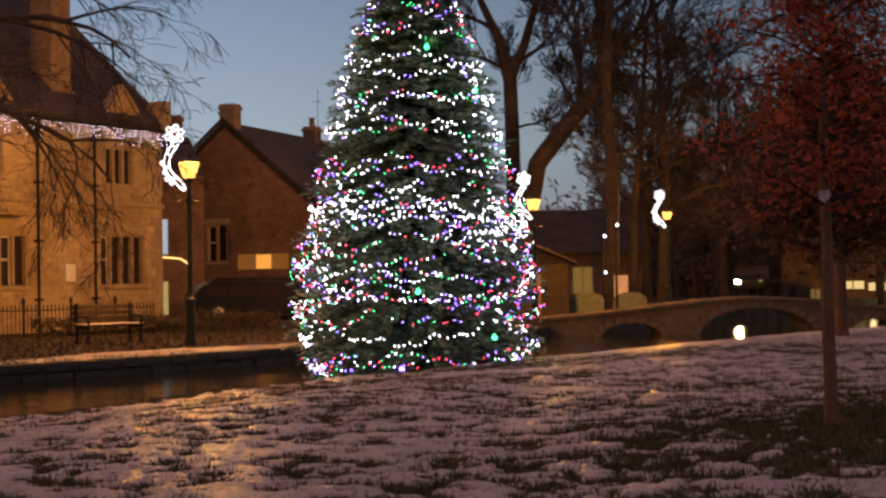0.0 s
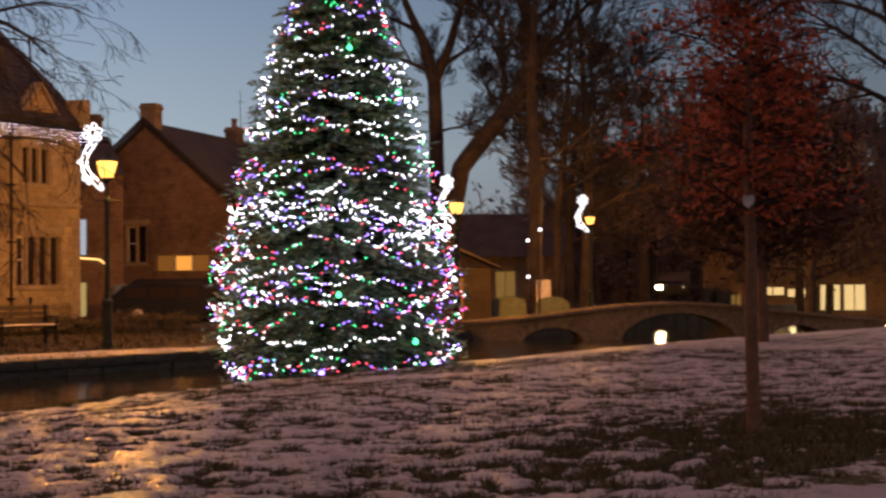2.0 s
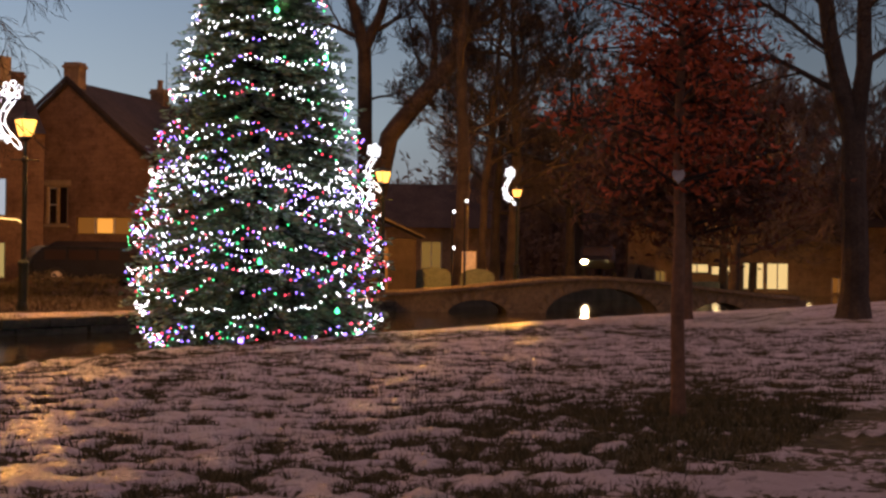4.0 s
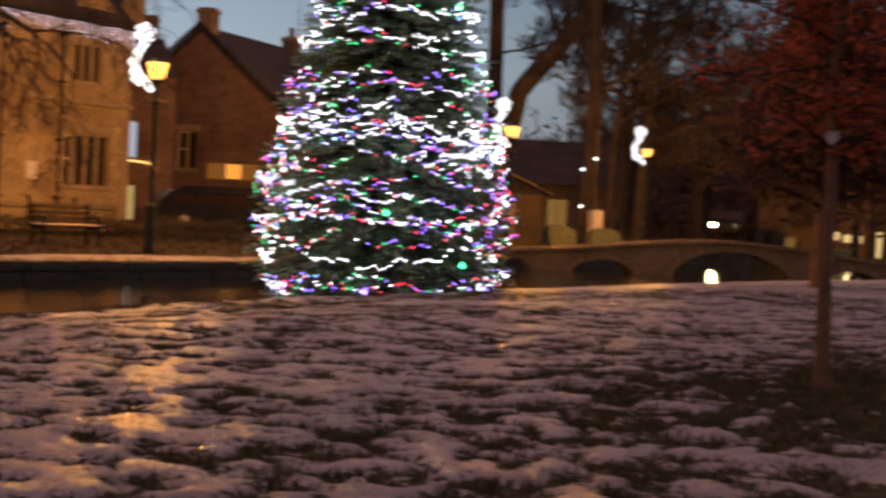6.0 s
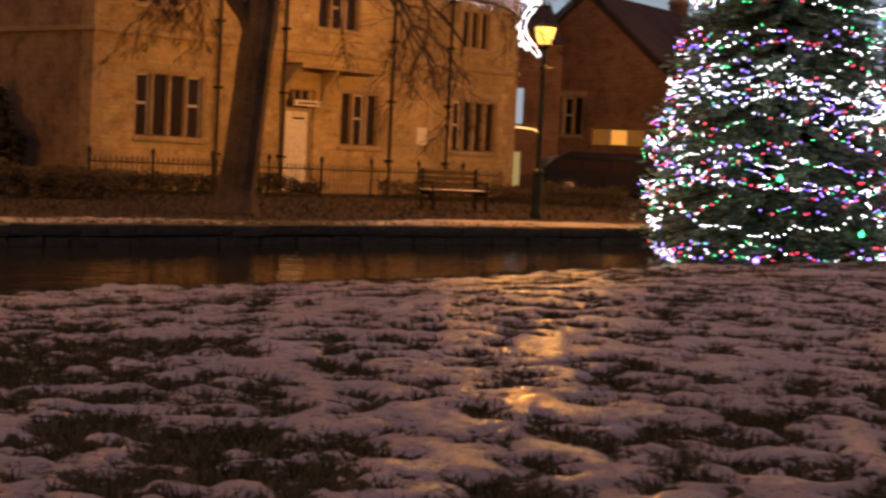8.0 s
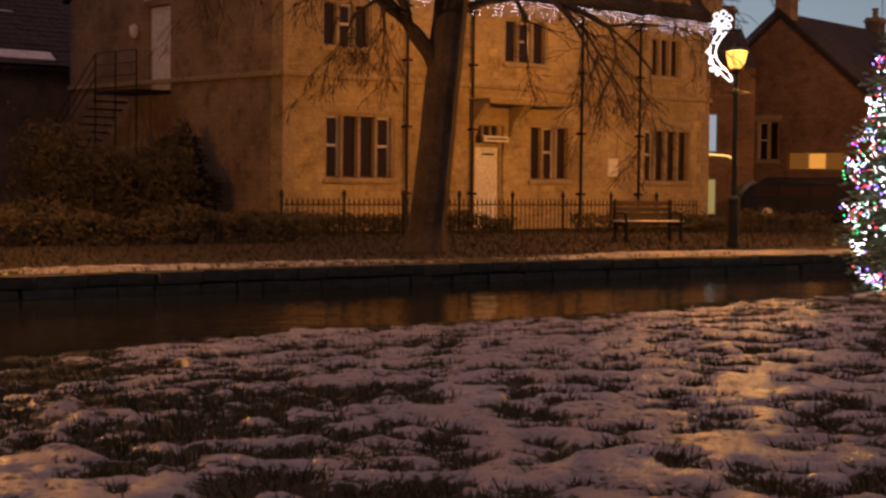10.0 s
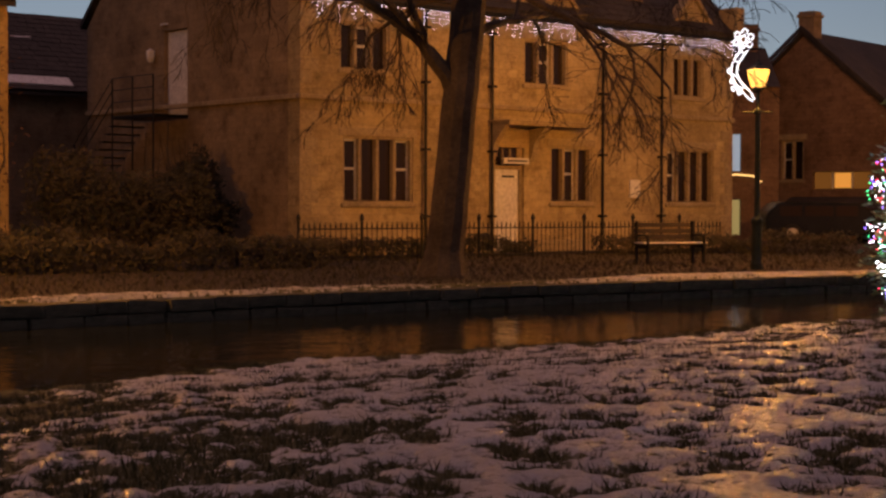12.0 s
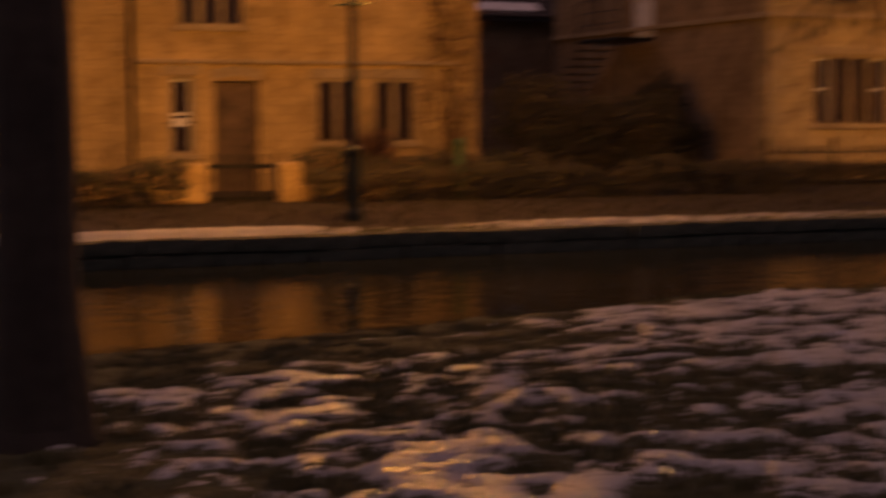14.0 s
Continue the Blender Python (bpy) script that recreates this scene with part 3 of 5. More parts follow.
def light_motif(at, z, tall, facing):
    """A curled rope-light figure on a frame, clamped to the lamp post."""
    root = thing("light_motif", "glowing white curled rope-light Christmas motif on a lamp post", "decoration", (at[0], at[1], z), facing, "light motifs on the lamp posts")
    s = tall / 1.6
    spine = [(0.25, -0.78), (0.16, -0.66), (0.07, -0.56), (-0.04, -0.45), (-0.13, -0.32), (-0.17, -0.16), (-0.14, 0.0), (-0.07, 0.14), (0.02, 0.26), (0.08, 0.36)]
    for off in (-0.06, 0.06):
        path = []
        for i, (u, v) in enumerate(spine):
            a, b = spine[max(i - 1, 0)], spine[min(i + 1, len(spine) - 1)]
            d = Vector((b[0] - a[0], b[1] - a[1])).normalized()
            o = off * (0.4 if i == 0 else 1)
            path.append((Vector(((u - d.y * o) * s, 0, (v + d.x * o) * s)), 0.017 * s))
        part("rope_light", tubes([path], 6), M_MOTIF, root)

    def ring(name, u, v, r, thick):
        loop = [(Vector(((u + r * math.cos(g)) * s, 0, (v + r * math.sin(g)) * s)), thick * s) for g in np.linspace(0, 2 * math.pi, 13)]
        part(name, tubes([loop], 5), M_MOTIF, root)
    ring("head_ring", 0.03, 0.53, 0.075, 0.015)
    for k in range(6):
        g = radians(60 * k + 20)
        ring("petal_light", 0.03 + 0.165 * math.cos(g), 0.53 + 0.165 * math.sin(g), 0.06, 0.014)
    for u, v in ((-0.26, -0.14), (-0.2, -0.36), (-0.17, -0.52), (-0.05, -0.6)):
        ring("loop_light", u, v, 0.045, 0.013)
    for u, v in ((0.0, -0.5), (-0.15, -0.24), (-0.11, 0.06), (0.02, 0.25)):
        part("cross_light", tubes([[(Vector(((u - 0.06) * s, 0, (v + 0.02) * s)), 0.013 * s), (Vector(((u + 0.06) * s, 0, (v - 0.02) * s)), 0.013 * s)]], 5), M_MOTIF, root)
    part("clamp", boxes([(0.1 * s, 0.4 * s, -0.015, 0.015, -0.62 * s, -0.58 * s)]), M_IRON, root)
    part("clamp", boxes([(0.0, 0.4 * s, -0.015, 0.015, 0.3 * s, 0.34 * s)]), M_IRON, root)


LAMPS = [((28.02, 22.27), 4.15), ((44.65, 21.75), 3.92), ((59.66, 23.18), 4.05), ((9.75, 23.2), 4.0)]
for k, (xy, top) in enumerate(LAMPS):
    street_lamp(xy, top, "lit orange lantern street lamp on a dark iron post", (1.0, 0.95, 0.8, 1.0)[k])
    if k < 3:
        to_eye = math.degrees(math.atan2(xy[1], xy[0])) - 90
        r = radians(to_eye)
        light_motif((xy[0] - 0.3 * math.cos(r) - 0.06, xy[1] - 0.3 * math.sin(r)), top + 0.3, 1.55, to_eye)


# ---- the lit Christmas tree in the river ----
def tree_radius(z):
    return np.interp(z, (0.3, 0.9, 1.5, 2.8, 3.55, 4.4, 5.7, 6.55, 7.42, 8.4, 9.25), (1.72, 2.12, 2.28, 2.2, 2.0, 1.78, 1.5, 1.2, 0.92, 0.55, 0.05))


def christmas_tree(at):
    rng = random.Random(11)
    root = thing("christmas_tree", "tall green fir standing in the river for Christmas", "christmas tree", (at[0], at[1], -0.75), 0)
    part("trunk", lathe([(0.16, 0), (0.15, 1), (0.1, 5), (0.02, 9.2)], 10), M_BARK, root)
    part("stand", boxes([(-0.7, 0.7, -0.1, 0.1, 0.0, 0.5), (-0.1, 0.1, -0.7, 0.7, 0.0, 0.5)], 0.02), M_IRON, root)
    boughs, vs, fs = [], [], []
    for i in range(1900):
        z = 0.6 + 8.5 * (i / 1900) ** 1.15
        g = i * 2.39996 + rng.uniform(-0.2, 0.2)
        r = float(tree_radius(z)) * rng.uniform(0.8, 1.12)
        out = Vector((math.cos(g), math.sin(g), 0))
        droop = -0.16 + 0.34 * z / 9
        root_p = Vector((0, 0, z + 0.12 * r))
        tip = out * r + Vector((0, 0, z + droop * r + rng.uniform(-0.08, 0.08)))
        boughs.append([(root_p, 0.016), ((root_p + tip) / 2 + Vector((0, 0, 0.05 * r)), 0.01), (tip, 0.004)])
        side = Vector((-out.y, out.x, 0))
        n = 9 + int(5 * r)
        for k in range(n):
            t = 0.3 + 0.72 * (k + rng.random()) / n
            c = root_p.lerp(tip, t) + Vector((0, 0, 0.05 * r * math.sin(math.pi * min(t, 1))))
            for sg in (-1, 1):
                ln = rng.uniform(0.14, 0.3) * (1.25 - 0.6 * t)
                d = (out * rng.uniform(0.4, 0.9) + side * sg * rng.uniform(0.5, 1.0) + Vector((0, 0, rng.uniform(-0.35, 0.35)))).normalized()
                w = d.cross(Vector((rng.gauss(0, 1), rng.gauss(0, 1), 1))).normalized() * ln * 0.17
                b = len(vs)
                vs += [tuple(c - w * 0.5), tuple(c + d * ln * 0.55 - w), tuple(c + d * ln), tuple(c + d * ln * 0.55 + w)]
                fs.append((b, b + 1, b + 2, b + 3))
    tagged(part("branches", tubes(boughs, 3), M_BARK, root), kind="stuff")
    tagged(part("needles", (vs, fs), M_NEEDLE, root), kind="stuff")


def ball_mesh(points, r):
    """Eight-sided little bulbs at points, joined."""
    vs, fs = [], []
    for p in points:
        b = len(vs)
        vs += [(p[0] + d[0] * r, p[1] + d[1] * r, p[2] + d[2] * r) for d in ((1, 0, 0), (0, 1, 0), (-1, 0, 0), (0, -1, 0), (0, 0, 1), (0, 0, -1))]
        fs += [(b + k, b + (k + 1) % 4, b + 4) for k in range(4)] + [(b + (k + 1) % 4, b + k, b + 5) for k in range(4)]
    return vs, fs


def tree_lights(at):
    rng = random.Random(23)
    base = -0.75
    strands = 22
    for s in range(strands + 10):
        z0 = 0.62 + 8.2 * (s / strands) ** 1.0 + rng.uniform(-0.08, 0.08)
        inner = 1.0
        if s >= strands:
            z0, inner = rng.uniform(0.9, 6.0), 0.82 if s % 2 else 0.97
        plain = rng.random() < 0.45
        g0 = rng.uniform(0, 2 * math.pi)
        swags = rng.randint(3, 7)
        ph, amp, drift = rng.uniform(0, 6.28), rng.uniform(0.12, 0.4), rng.uniform(-0.4, 0.4) if s < strands else rng.uniform(-1.6, 1.6)
        r0 = float(tree_radius(z0))
        n = max(12, int(2 * math.pi * r0 / 0.092))
        cable, bulbs = [], {"white": [], "blue": [], "red": [], "green": []}
        for i in range(n + 1):
            t = i / n
            g = g0 + 2 * math.pi * t
            z = z0 - amp * abs(math.sin(swags * g / 2 + ph)) + drift * (t - 0.5) + 0.05 * math.sin(13 * g + s) + 0.035 * math.sin(29 * g + 2 * s)
            z = max(0.5, z)
            r = inner * float(tree_radius(z)) * (1.0 + 0.05 * math.sin(7 * g + s) + rng.uniform(-0.05, 0.03))
            p = Vector((r * math.cos(g), r * math.sin(g), z))
            cable.append((p, 0.006))
            if rng.random() < 0.06:
                continue
            u = rng.random()
            if plain:
                c = "white" if u < 0.84 else "blue"
            else:
                c = "white" if u < 0.36 else "blue" if u < 0.6 else "red" if u < 0.82 else "green"
            bulbs[c].append(p + Vector((0.02 * math.cos(g), 0.02 * math.sin(g), rng.uniform(-0.02, 0.02))))
        root = thing("light_string", "string of white bulbs draped round the Christmas tree" if plain else "string of coloured bulbs draped round the Christmas tree", "string lights", (at[0], at[1], base), 0, "light strings on the tree")
        part("cable", tubes([cable], 3), M_IRON, root)
        for c, pts in bulbs.items():
            if pts:
                tagged(part("bulbs", ball_mesh(pts, 0.0165), M_BULB[c], root, c + " bulbs"), kind="stuff")
    for k, (g, z, c) in enumerate(((-2.75, 0.72, "blue"), (-2.2, 0.62, "blue"), (-1.95, 1.25, "green"), (-2.4, 6.6, "green"), (-2.6, 2.1, "green"), (-1.75, 5.8, "green"))):
        r = float(tree_radius(z)) + 0.05
        b = part("glow_bauble", lathe([(0.01, -0.045), (0.033, -0.032), (0.045, 0), (0.033, 0.032), (0.012, 0.045), (0.01, 0.07)], 10), M_BULB[c])
        b.matrix_basis = pose(at[0] + r * math.cos(g), at[1] + r * math.sin(g), base + z)
        tagged(b, "glowing " + c + " bauble hanging on the Christmas tree", "bauble", "glowing baubles on the tree")


XMAS = (25.57, 14.92)
christmas_tree(XMAS)
tree_lights(XMAS)


# ---- the long stone house ----
def stone_window(parent, x0, x1, z0, z1, lights, y, sashes=(), lit=None):
    """A stone mullioned window set in an opening; sashes: lights with painted frames."""
    root = new("window")
    root.parent = parent
    j = 0.06
    part("surround", boxes([(x0, x0 + j, y + 0.03, y + 0.25, z0, z1), (x1 - j, x1, y + 0.03, y + 0.25, z0, z1), (x0 + j, x1 - j, y + 0.03, y + 0.25, z1 - j, z1), (x0 + j, x1 - j, y + 0.03, y + 0.25, z0, z0 + j * 0.7)]), M_DRESSED, root)
    part("sill", boxes([(x0 - 0.06, x1 + 0.06, y - 0.06, y + 0.026, z0 - 0.1, z0 - 0.004)], 0.01), M_DRESSED, root)
    part("lintel", boxes([(x0 - 0.12, x1 + 0.12, y - 0.02, y + 0.026, z1 + 0.004, z1 + 0.2)], 0.01), M_DRESSED, root)
    w = (x1 - x0 - 2 * j - 0.1 * (lights - 1)) / lights
    for k in range(lights):
        a = x0 + j + k * (w + 0.1)
        if k:
            part("mullion", boxes([(a - 0.1, a, y + 0.04, y + 0.22, z0 + j * 0.7, z1 - j)], 0.02), M_DRESSED, root)
        part("pane", boxes([(a + 0.002, a + w - 0.002, y + 0.17, y + 0.18, z0 + 0.065, z1 - j - 0.002)]), lit or M_PANE, root)
        if k in sashes:
            b = 0.035
            zm = (z0 + z1) / 2 + 0.02
            part("sash", boxes([(a + 0.003, a + b, y + 0.13, y + 0.165, z0 + 0.07, z1 - j - 0.005), (a + w - b, a + w - 0.003, y + 0.13, y + 0.165, z0 + 0.07, z1 - j - 0.005), (a + b, a + w - b, y + 0.13, y + 0.165, zm - 0.03, zm + 0.03), (a + b, a + w - b, y + 0.13, y + 0.165, z1 - j - 0.05, z1 - j - 0.005)]), M_SASH, root, "white painted sash frame")
    return root


def slates(parent, x0, x1, y0, z0, y1, z1, courses, name="slate_course"):
    """Overlapping courses of stone slates on a roof slope; local axes as the house."""
    rng = random.Random(int(100 * x0 + 7 * courses))
    bm = bmesh.new()
    run, rise = (y1 - y0) / courses, (z1 - z0) / courses
    sl = math.hypot(run, rise)
    ang = math.atan2(rise, run)
    for c in range(courses):
        w = 0.42 - 0.2 * c / courses
        x = x0 + (c % 2) * w / 2
        while x < x1 - 0.02:
            e = min(x + w * rng.uniform(0.8, 1.2), x1)
            m = Matrix.Translation(((x + e) / 2, y0 + run * (c + 0.5), z0 + rise * (c + 0.5) + 0.03 + rng.uniform(0, 0.012))) @ Matrix.Rotation(ang - 0.05, 4, "X") @ Matrix.Diagonal((e - x - 0.012, sl * 1.12, 0.03, 1))
            bmesh.ops.create_cube(bm, size=1, matrix=m)
            x = e
    return tagged(part(name, bm, M_SLATE, parent), kind="stuff")


def chimney(parent, x, y, z0, z1, w, d, pots=1):
    st = part("chimney", boxes([(x - w / 2, x + w / 2, y - d / 2, y + d / 2, z0, z1), (x - w / 2 - 0.05, x + w / 2 + 0.05, y - d / 2 - 0.05, y + d / 2 + 0.05, z1 - 0.22, z1 - 0.1), (x - w / 2 - 0.07, x + w / 2 + 0.07, y - d / 2 - 0.07, y + d / 2 + 0.07, z0, z0 + 0.25)], 0.012), M_STONE_B, parent)
    for k in range(pots):
        p = part("chimney_pot", lathe([(0.13, 0), (0.11, 0.3), (0.14, 0.32), (0.14, 0.38)], 10), M_STONE_B, st)
        p.matrix_basis = pose(x + (k - (pots - 1) / 2) * 0.35, y, z1)


def long_house():
    X0, X1, Y, D, G, E = 22.28, 37.3, 30.62, 9.9, 0.3, 6.25
    root = thing("house", "long two-storey honey limestone house lit orange by street lamps", "house")
    H = root
    low = [(23.49, 25.57, 1.55, 3.09, 4, (0, 3)), (30.13, 31.63, 1.58, 3.02, 3, (1,)), (34.54, 36.5, 1.58, 3.07, 4, (0,))]
    high = [(23.39, 24.84, 4.62, 5.7, 3, (1,)), (29.18, 30.73, 4.56, 5.7, 3, (1,)), (34.79, 36.05, 4.51, 5.62, 3, ())]
    door = (28.2, 29.2, G, 2.95)
    part("wall", pierced(X0, X1, 0.0, E, [w[:4] for w in low + high] + [door], 0.45, "y", Y), M_STONE, H, "honey limestone front wall")
    # end wall, gables and back take the darker stone in place of shade
    part("wall", pierced(Y + 0.452, Y + D, 0.0, E, [(35.4, 36.5, 3.72, 5.86)], 0.45, "x", X0), M_STONE_B, H, "rubble stone end wall, its shade put into a darker stone colour")
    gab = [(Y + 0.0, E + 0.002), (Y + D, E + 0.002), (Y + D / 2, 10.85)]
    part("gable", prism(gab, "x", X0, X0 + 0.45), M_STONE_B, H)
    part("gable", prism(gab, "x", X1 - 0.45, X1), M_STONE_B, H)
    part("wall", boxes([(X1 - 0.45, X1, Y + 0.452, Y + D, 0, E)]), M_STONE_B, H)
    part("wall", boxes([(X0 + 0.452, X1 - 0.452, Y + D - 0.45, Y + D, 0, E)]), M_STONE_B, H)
    part("roof_bed", prism([(Y - 0.25, E - 0.02), (Y + D / 2, 10.87), (Y + D + 0.25, E - 0.02), (Y + D + 0.25, E + 0.06), (Y + D / 2, 10.97), (Y - 0.25, E + 0.06)], "x", X0 + 0.25, X1 - 0.25), M_SLATE, H)
    slates(H, X0 + 0.25, X1 - 0.25, Y - 0.28, E + 0.07, Y + D / 2, 10.98, 26)
    for xa in (X0 - 0.06, X1 - 0.26):
        part("verge_coping", prism([(Y - 0.3, E + 0.0), (Y - 0.3, E + 0.16), (Y + D / 2, 11.14), (Y + D + 0.3, E + 0.16), (Y + D + 0.3, E), (Y + D / 2, 10.98)], "x", xa, xa + 0.32), M_SLATE, H)
        part("kneeler", boxes([(xa - 0.02, xa + 0.36, Y - 0.36, Y + 0.3, E - 0.15, E + 0.85)], 0.03), M_DRESSED, H)
    # dormer gables over the upper windows
    for xa, xb in ((23.0, 25.3), (28.6, 31.2), (34.7, 36.5)):
        xm, top = (xa + xb) / 2, E + (xb - xa) * 0.55
        dg = part("dormer", prism([(xa, E + 0.004), (xb, E + 0.004), (xm, top)], "y", Y - 0.01, Y + 0.35), M_STONE, H)
        part("dormer_roof", prism([(xa - 0.1, E + 0.02), (xm, top + 0.16), (xb + 0.1, E + 0.02), (xb + 0.1, E - 0.06), (xm, top + 0.02), (xa - 0.1, E - 0.06)], "y", Y + 0.352, Y + 2.2), M_SLATE, dg)
        part("dormer_coping", prism([(xa - 0.08, E + 0.0), (xm, top + 0.1), (xb + 0.08, E + 0.0), (xb + 0.08, E + 0.14), (xm, top + 0.24), (xa - 0.08, E + 0.14)], "y", Y - 0.05, Y + 0.348), M_DRESSED, dg)
    chimney(H, 33.65, 31.6, 6.9, 10.9, 0.8, 0.8)
    chimney(H, 26.6, Y + D / 2, 10.6, 12.6, 1.1, 0.8, 2)
    for w in low + high:
        stone_window(H, *w[:5], Y, w[5])
    # string course, plinth, quoins
    part("string_course", boxes([(X0 - 0.04, X1 + 0.04, Y - 0.09, Y - 0.003, 3.88, 4.0)], 0.02), M_DRESSED, H, "weathered projecting string course")
    part("string_course", boxes([(X0 - 0.09, X0 - 0.003, Y + 0.0, Y + D, 3.88, 4.0)], 0.02), M_DRESSED, H)
    part("plinth", boxes([(X0 - 0.05, 28.0, Y - 0.06, Y - 0.003, 0, 0.62), (29.4, X1 + 0.05, Y - 0.06, Y - 0.003, 0, 0.62)], 0.02), M_DRESSED, H)
    z, k = 0.64, 0
    while z < E - 0.3:
        h = 0.3
        for xe, sg in ((X0, 1), (X1, -1)):
            L = 0.5 if k % 2 else 0.32
            a, b = sorted((xe - sg * 0.015, xe + sg * L))
            if not (3.55 < z < 4.02):
                part("quoin", boxes([(a, b, Y - 0.02, Y - 0.003, z, z + h - 0.015)], 0.006), M_DRESSED, H)
        z += h
        k += 1
    # drainpipes and gutter
    for x in (25.88, 28.02, 31.94, 34.23):
        dp = part("drainpipe", tubes([[((x, Y - 0.1, 0.35), 0.038), ((x, Y - 0.1, E - 0.25), 0.038), ((x, Y - 0.22, E - 0.05), 0.038)]], 8), M_IRON, H, "dark cast-iron drainpipe")
        for zb in (1.2, 2.8, 4.4, 5.7):
            part("bracket", boxes([(x - 0.08, x + 0.08, Y - 0.2, Y - 0.004, zb, zb + 0.06)]), M_IRON, dp)
    part("gutter", boxes([(X0, X1, Y - 0.34, Y - 0.22, E - 0.13, E - 0.01)], 0.02), M_IRON, H)
    # porch hood, door and its sign
    part("hood", boxes([(28.0, 31.0, Y - 0.75, Y - 0.003, 3.47, 3.56), (27.95, 31.05, Y - 0.8, Y - 0.003, 3.562, 3.6)], 0.012), M_DRESSED, H, "flat stone door hood")
    for x in (28.0, 29.35):
        part("hood_bracket", prism([(Y - 0.6, 3.465), (Y - 0.004, 3.465), (Y - 0.004, 2.6), (Y - 0.12, 2.75), (Y - 0.2, 3.05), (Y - 0.45, 3.3)], "x", x, x + 0.16), M_DRESSED, H)
    dr = part("door", boxes([(28.3, 29.12, Y + 0.14, Y + 0.19, 0.36, 2.4)], 0.01), M_WHITE, H, "plain white painted front door")
    part("door_panel", boxes([(28.42, 28.66, Y + 0.125, Y + 0.138, 0.55, 1.25), (28.76, 29.0, Y + 0.125, Y + 0.138, 0.55, 1.25), (28.42, 29.0, Y + 0.125, Y + 0.138, 1.4, 2.1)], 0.008), M_WHITE, dr)
    part("letter_plate", boxes([(28.55, 28.95, Y + 0.1, Y + 0.122, 2.2, 2.25)]), M_IRON, dr)
    part("door_frame", boxes([(28.2, 28.298, Y + 0.1, Y + 0.25, 0.3, 2.95), (29.122, 29.2, Y + 0.1, Y + 0.25, 0.3, 2.95), (28.298, 29.122, Y + 0.1, Y + 0.25, 2.402, 2.5)]), M_DRESSED, H)
    for a in (28.33, 28.6, 28.87):
        part("fanlight_pane", boxes([(a, a + 0.2, Y + 0.16, Y + 0.17, 2.52, 2.94)]), M_PANE, H)
        part("fanlight_bar", boxes([(a + 0.2, a + 0.262, Y + 0.12, Y + 0.2, 2.502, 2.95)]), M_DRESSED, H)
    part("step", boxes([(28.1, 29.3, Y - 0.45, Y - 0.004, 0.1, 0.3), (28.1, 29.3, Y - 0.0, Y + 0.3, 0.1, 0.355)], 0.015), M_DRESSED, H)
    # first-floor door on the end wall, with its iron landing and stair
    d2 = part("end_door", boxes([(X0 + 0.1, X0 + 0.15, 35.42, 36.48, 3.74, 5.84)], 0.01), M_WHITE, H, "pale door high in the end wall")
    st = part("landing", boxes([(X0 - 1.1, X0 - 0.1, 35.2, 37.2, 3.62, 3.7)], 0.01), M_IRON, H, "dark iron landing and stair")
    for k in range(9):
        part("tread", boxes([(X0 - 1.05, X0 - 0.15, 37.22 + 0.24 * k, 37.46 + 0.24 * k, 3.44 - 0.19 * k, 3.48 - 0.19 * k)]), M_IRON, st)
    rails = []
    for zz in (0.35, 0.65, 0.95):
        rails.append([(Vector((X0 - 1.08, 35.2, 3.7 + zz)), 0.014), (Vector((X0 - 1.08, 37.2, 3.7 + zz)), 0.014), (Vector((X0 - 1.08, 39.3, 2.05 + zz)), 0.014)])
    part("handrail", tubes(rails, 5), M_IRON, st)
    for y, z in ((35.2, 3.0), (36.2, 3.0), (37.2, 3.0), (39.2, 1.4)):
        part("baluster", tubes([[((X0 - 1.08, y, 0.2), 0.025), ((X0 - 1.08, y, z + 1.65), 0.02)]], 6), M_IRON, st)
    part("vent", boxes([(X0 - 0.06, X0 - 0.003, 36.3, 36.6, 6.0, 6.05)]), M_WHITE, H)
    wl = part("wall_light", lathe([(0.06, 0), (0.11, 0.1), (0.11, 0.28), (0.03, 0.34)], 10), M_WHITE, H, "small white wall lamp, unlit")
    wl.matrix_basis = pose(X0 - 0.13, 36.95, 5.1)


def fixed_boards():
    nb = thing("notice_board", "small pale notice fixed to the house wall", "sign", (33.25, 30.6, 1.72))
    part("panel", boxes([(-0.2, 0.2, -0.03, 0.012, 0, 0.48)], 0.01), M_WHITE, nb)
    nb = thing("door_sign", "long pale name board above the white door", "sign", (28.86, 30.56, 2.54))
    part("board", boxes([(-0.43, 0.43, -0.03, 0.06, 0, 0.15)], 0.01), M_WHITE, nb)
    part("bar", boxes([(-0.34, 0.34, -0.035, -0.031, 0.055, 0.095)]), M_IRON, nb)


def icicle_lights():
    rng = random.Random(31)
    root = thing("icicle_lights", "curtain of small white icicle lights hanging under the eaves", "string lights", (0, 30.2, 6.16))
    cable, drops, pts = [], [], []
    x = 22.35
    while x < 37.2:
        sag = -0.03 * abs(math.sin(2.1 * x))
        cable.append((Vector((x, 0, sag)), 0.008))
        n = rng.randint(2, 6)
        drops.append([(Vector((x, 0, sag)), 0.004), (Vector((x, 0, sag - 0.085 * n)), 0.003)])
        for k in range(n):
            if rng.random() < 0.78:
                pts.append((x + rng.uniform(-0.02, 0.02), -0.012, sag - 0.085 * (k + 0.6)))
        x += rng.uniform(0.065, 0.115)
    part("cable", tubes([cable], 4), M_IRON, root)
    tagged(part("drop_cables", tubes(drops, 3), M_IRON, root), kind="stuff")
    tagged(part("bulbs", ball_mesh(pts, 0.014), M_ICICLE, root), kind="stuff")


M_ICICLE = glowing("icicle_bulb", (0.95, 0.82, 1.0), 4.5)
long_house()
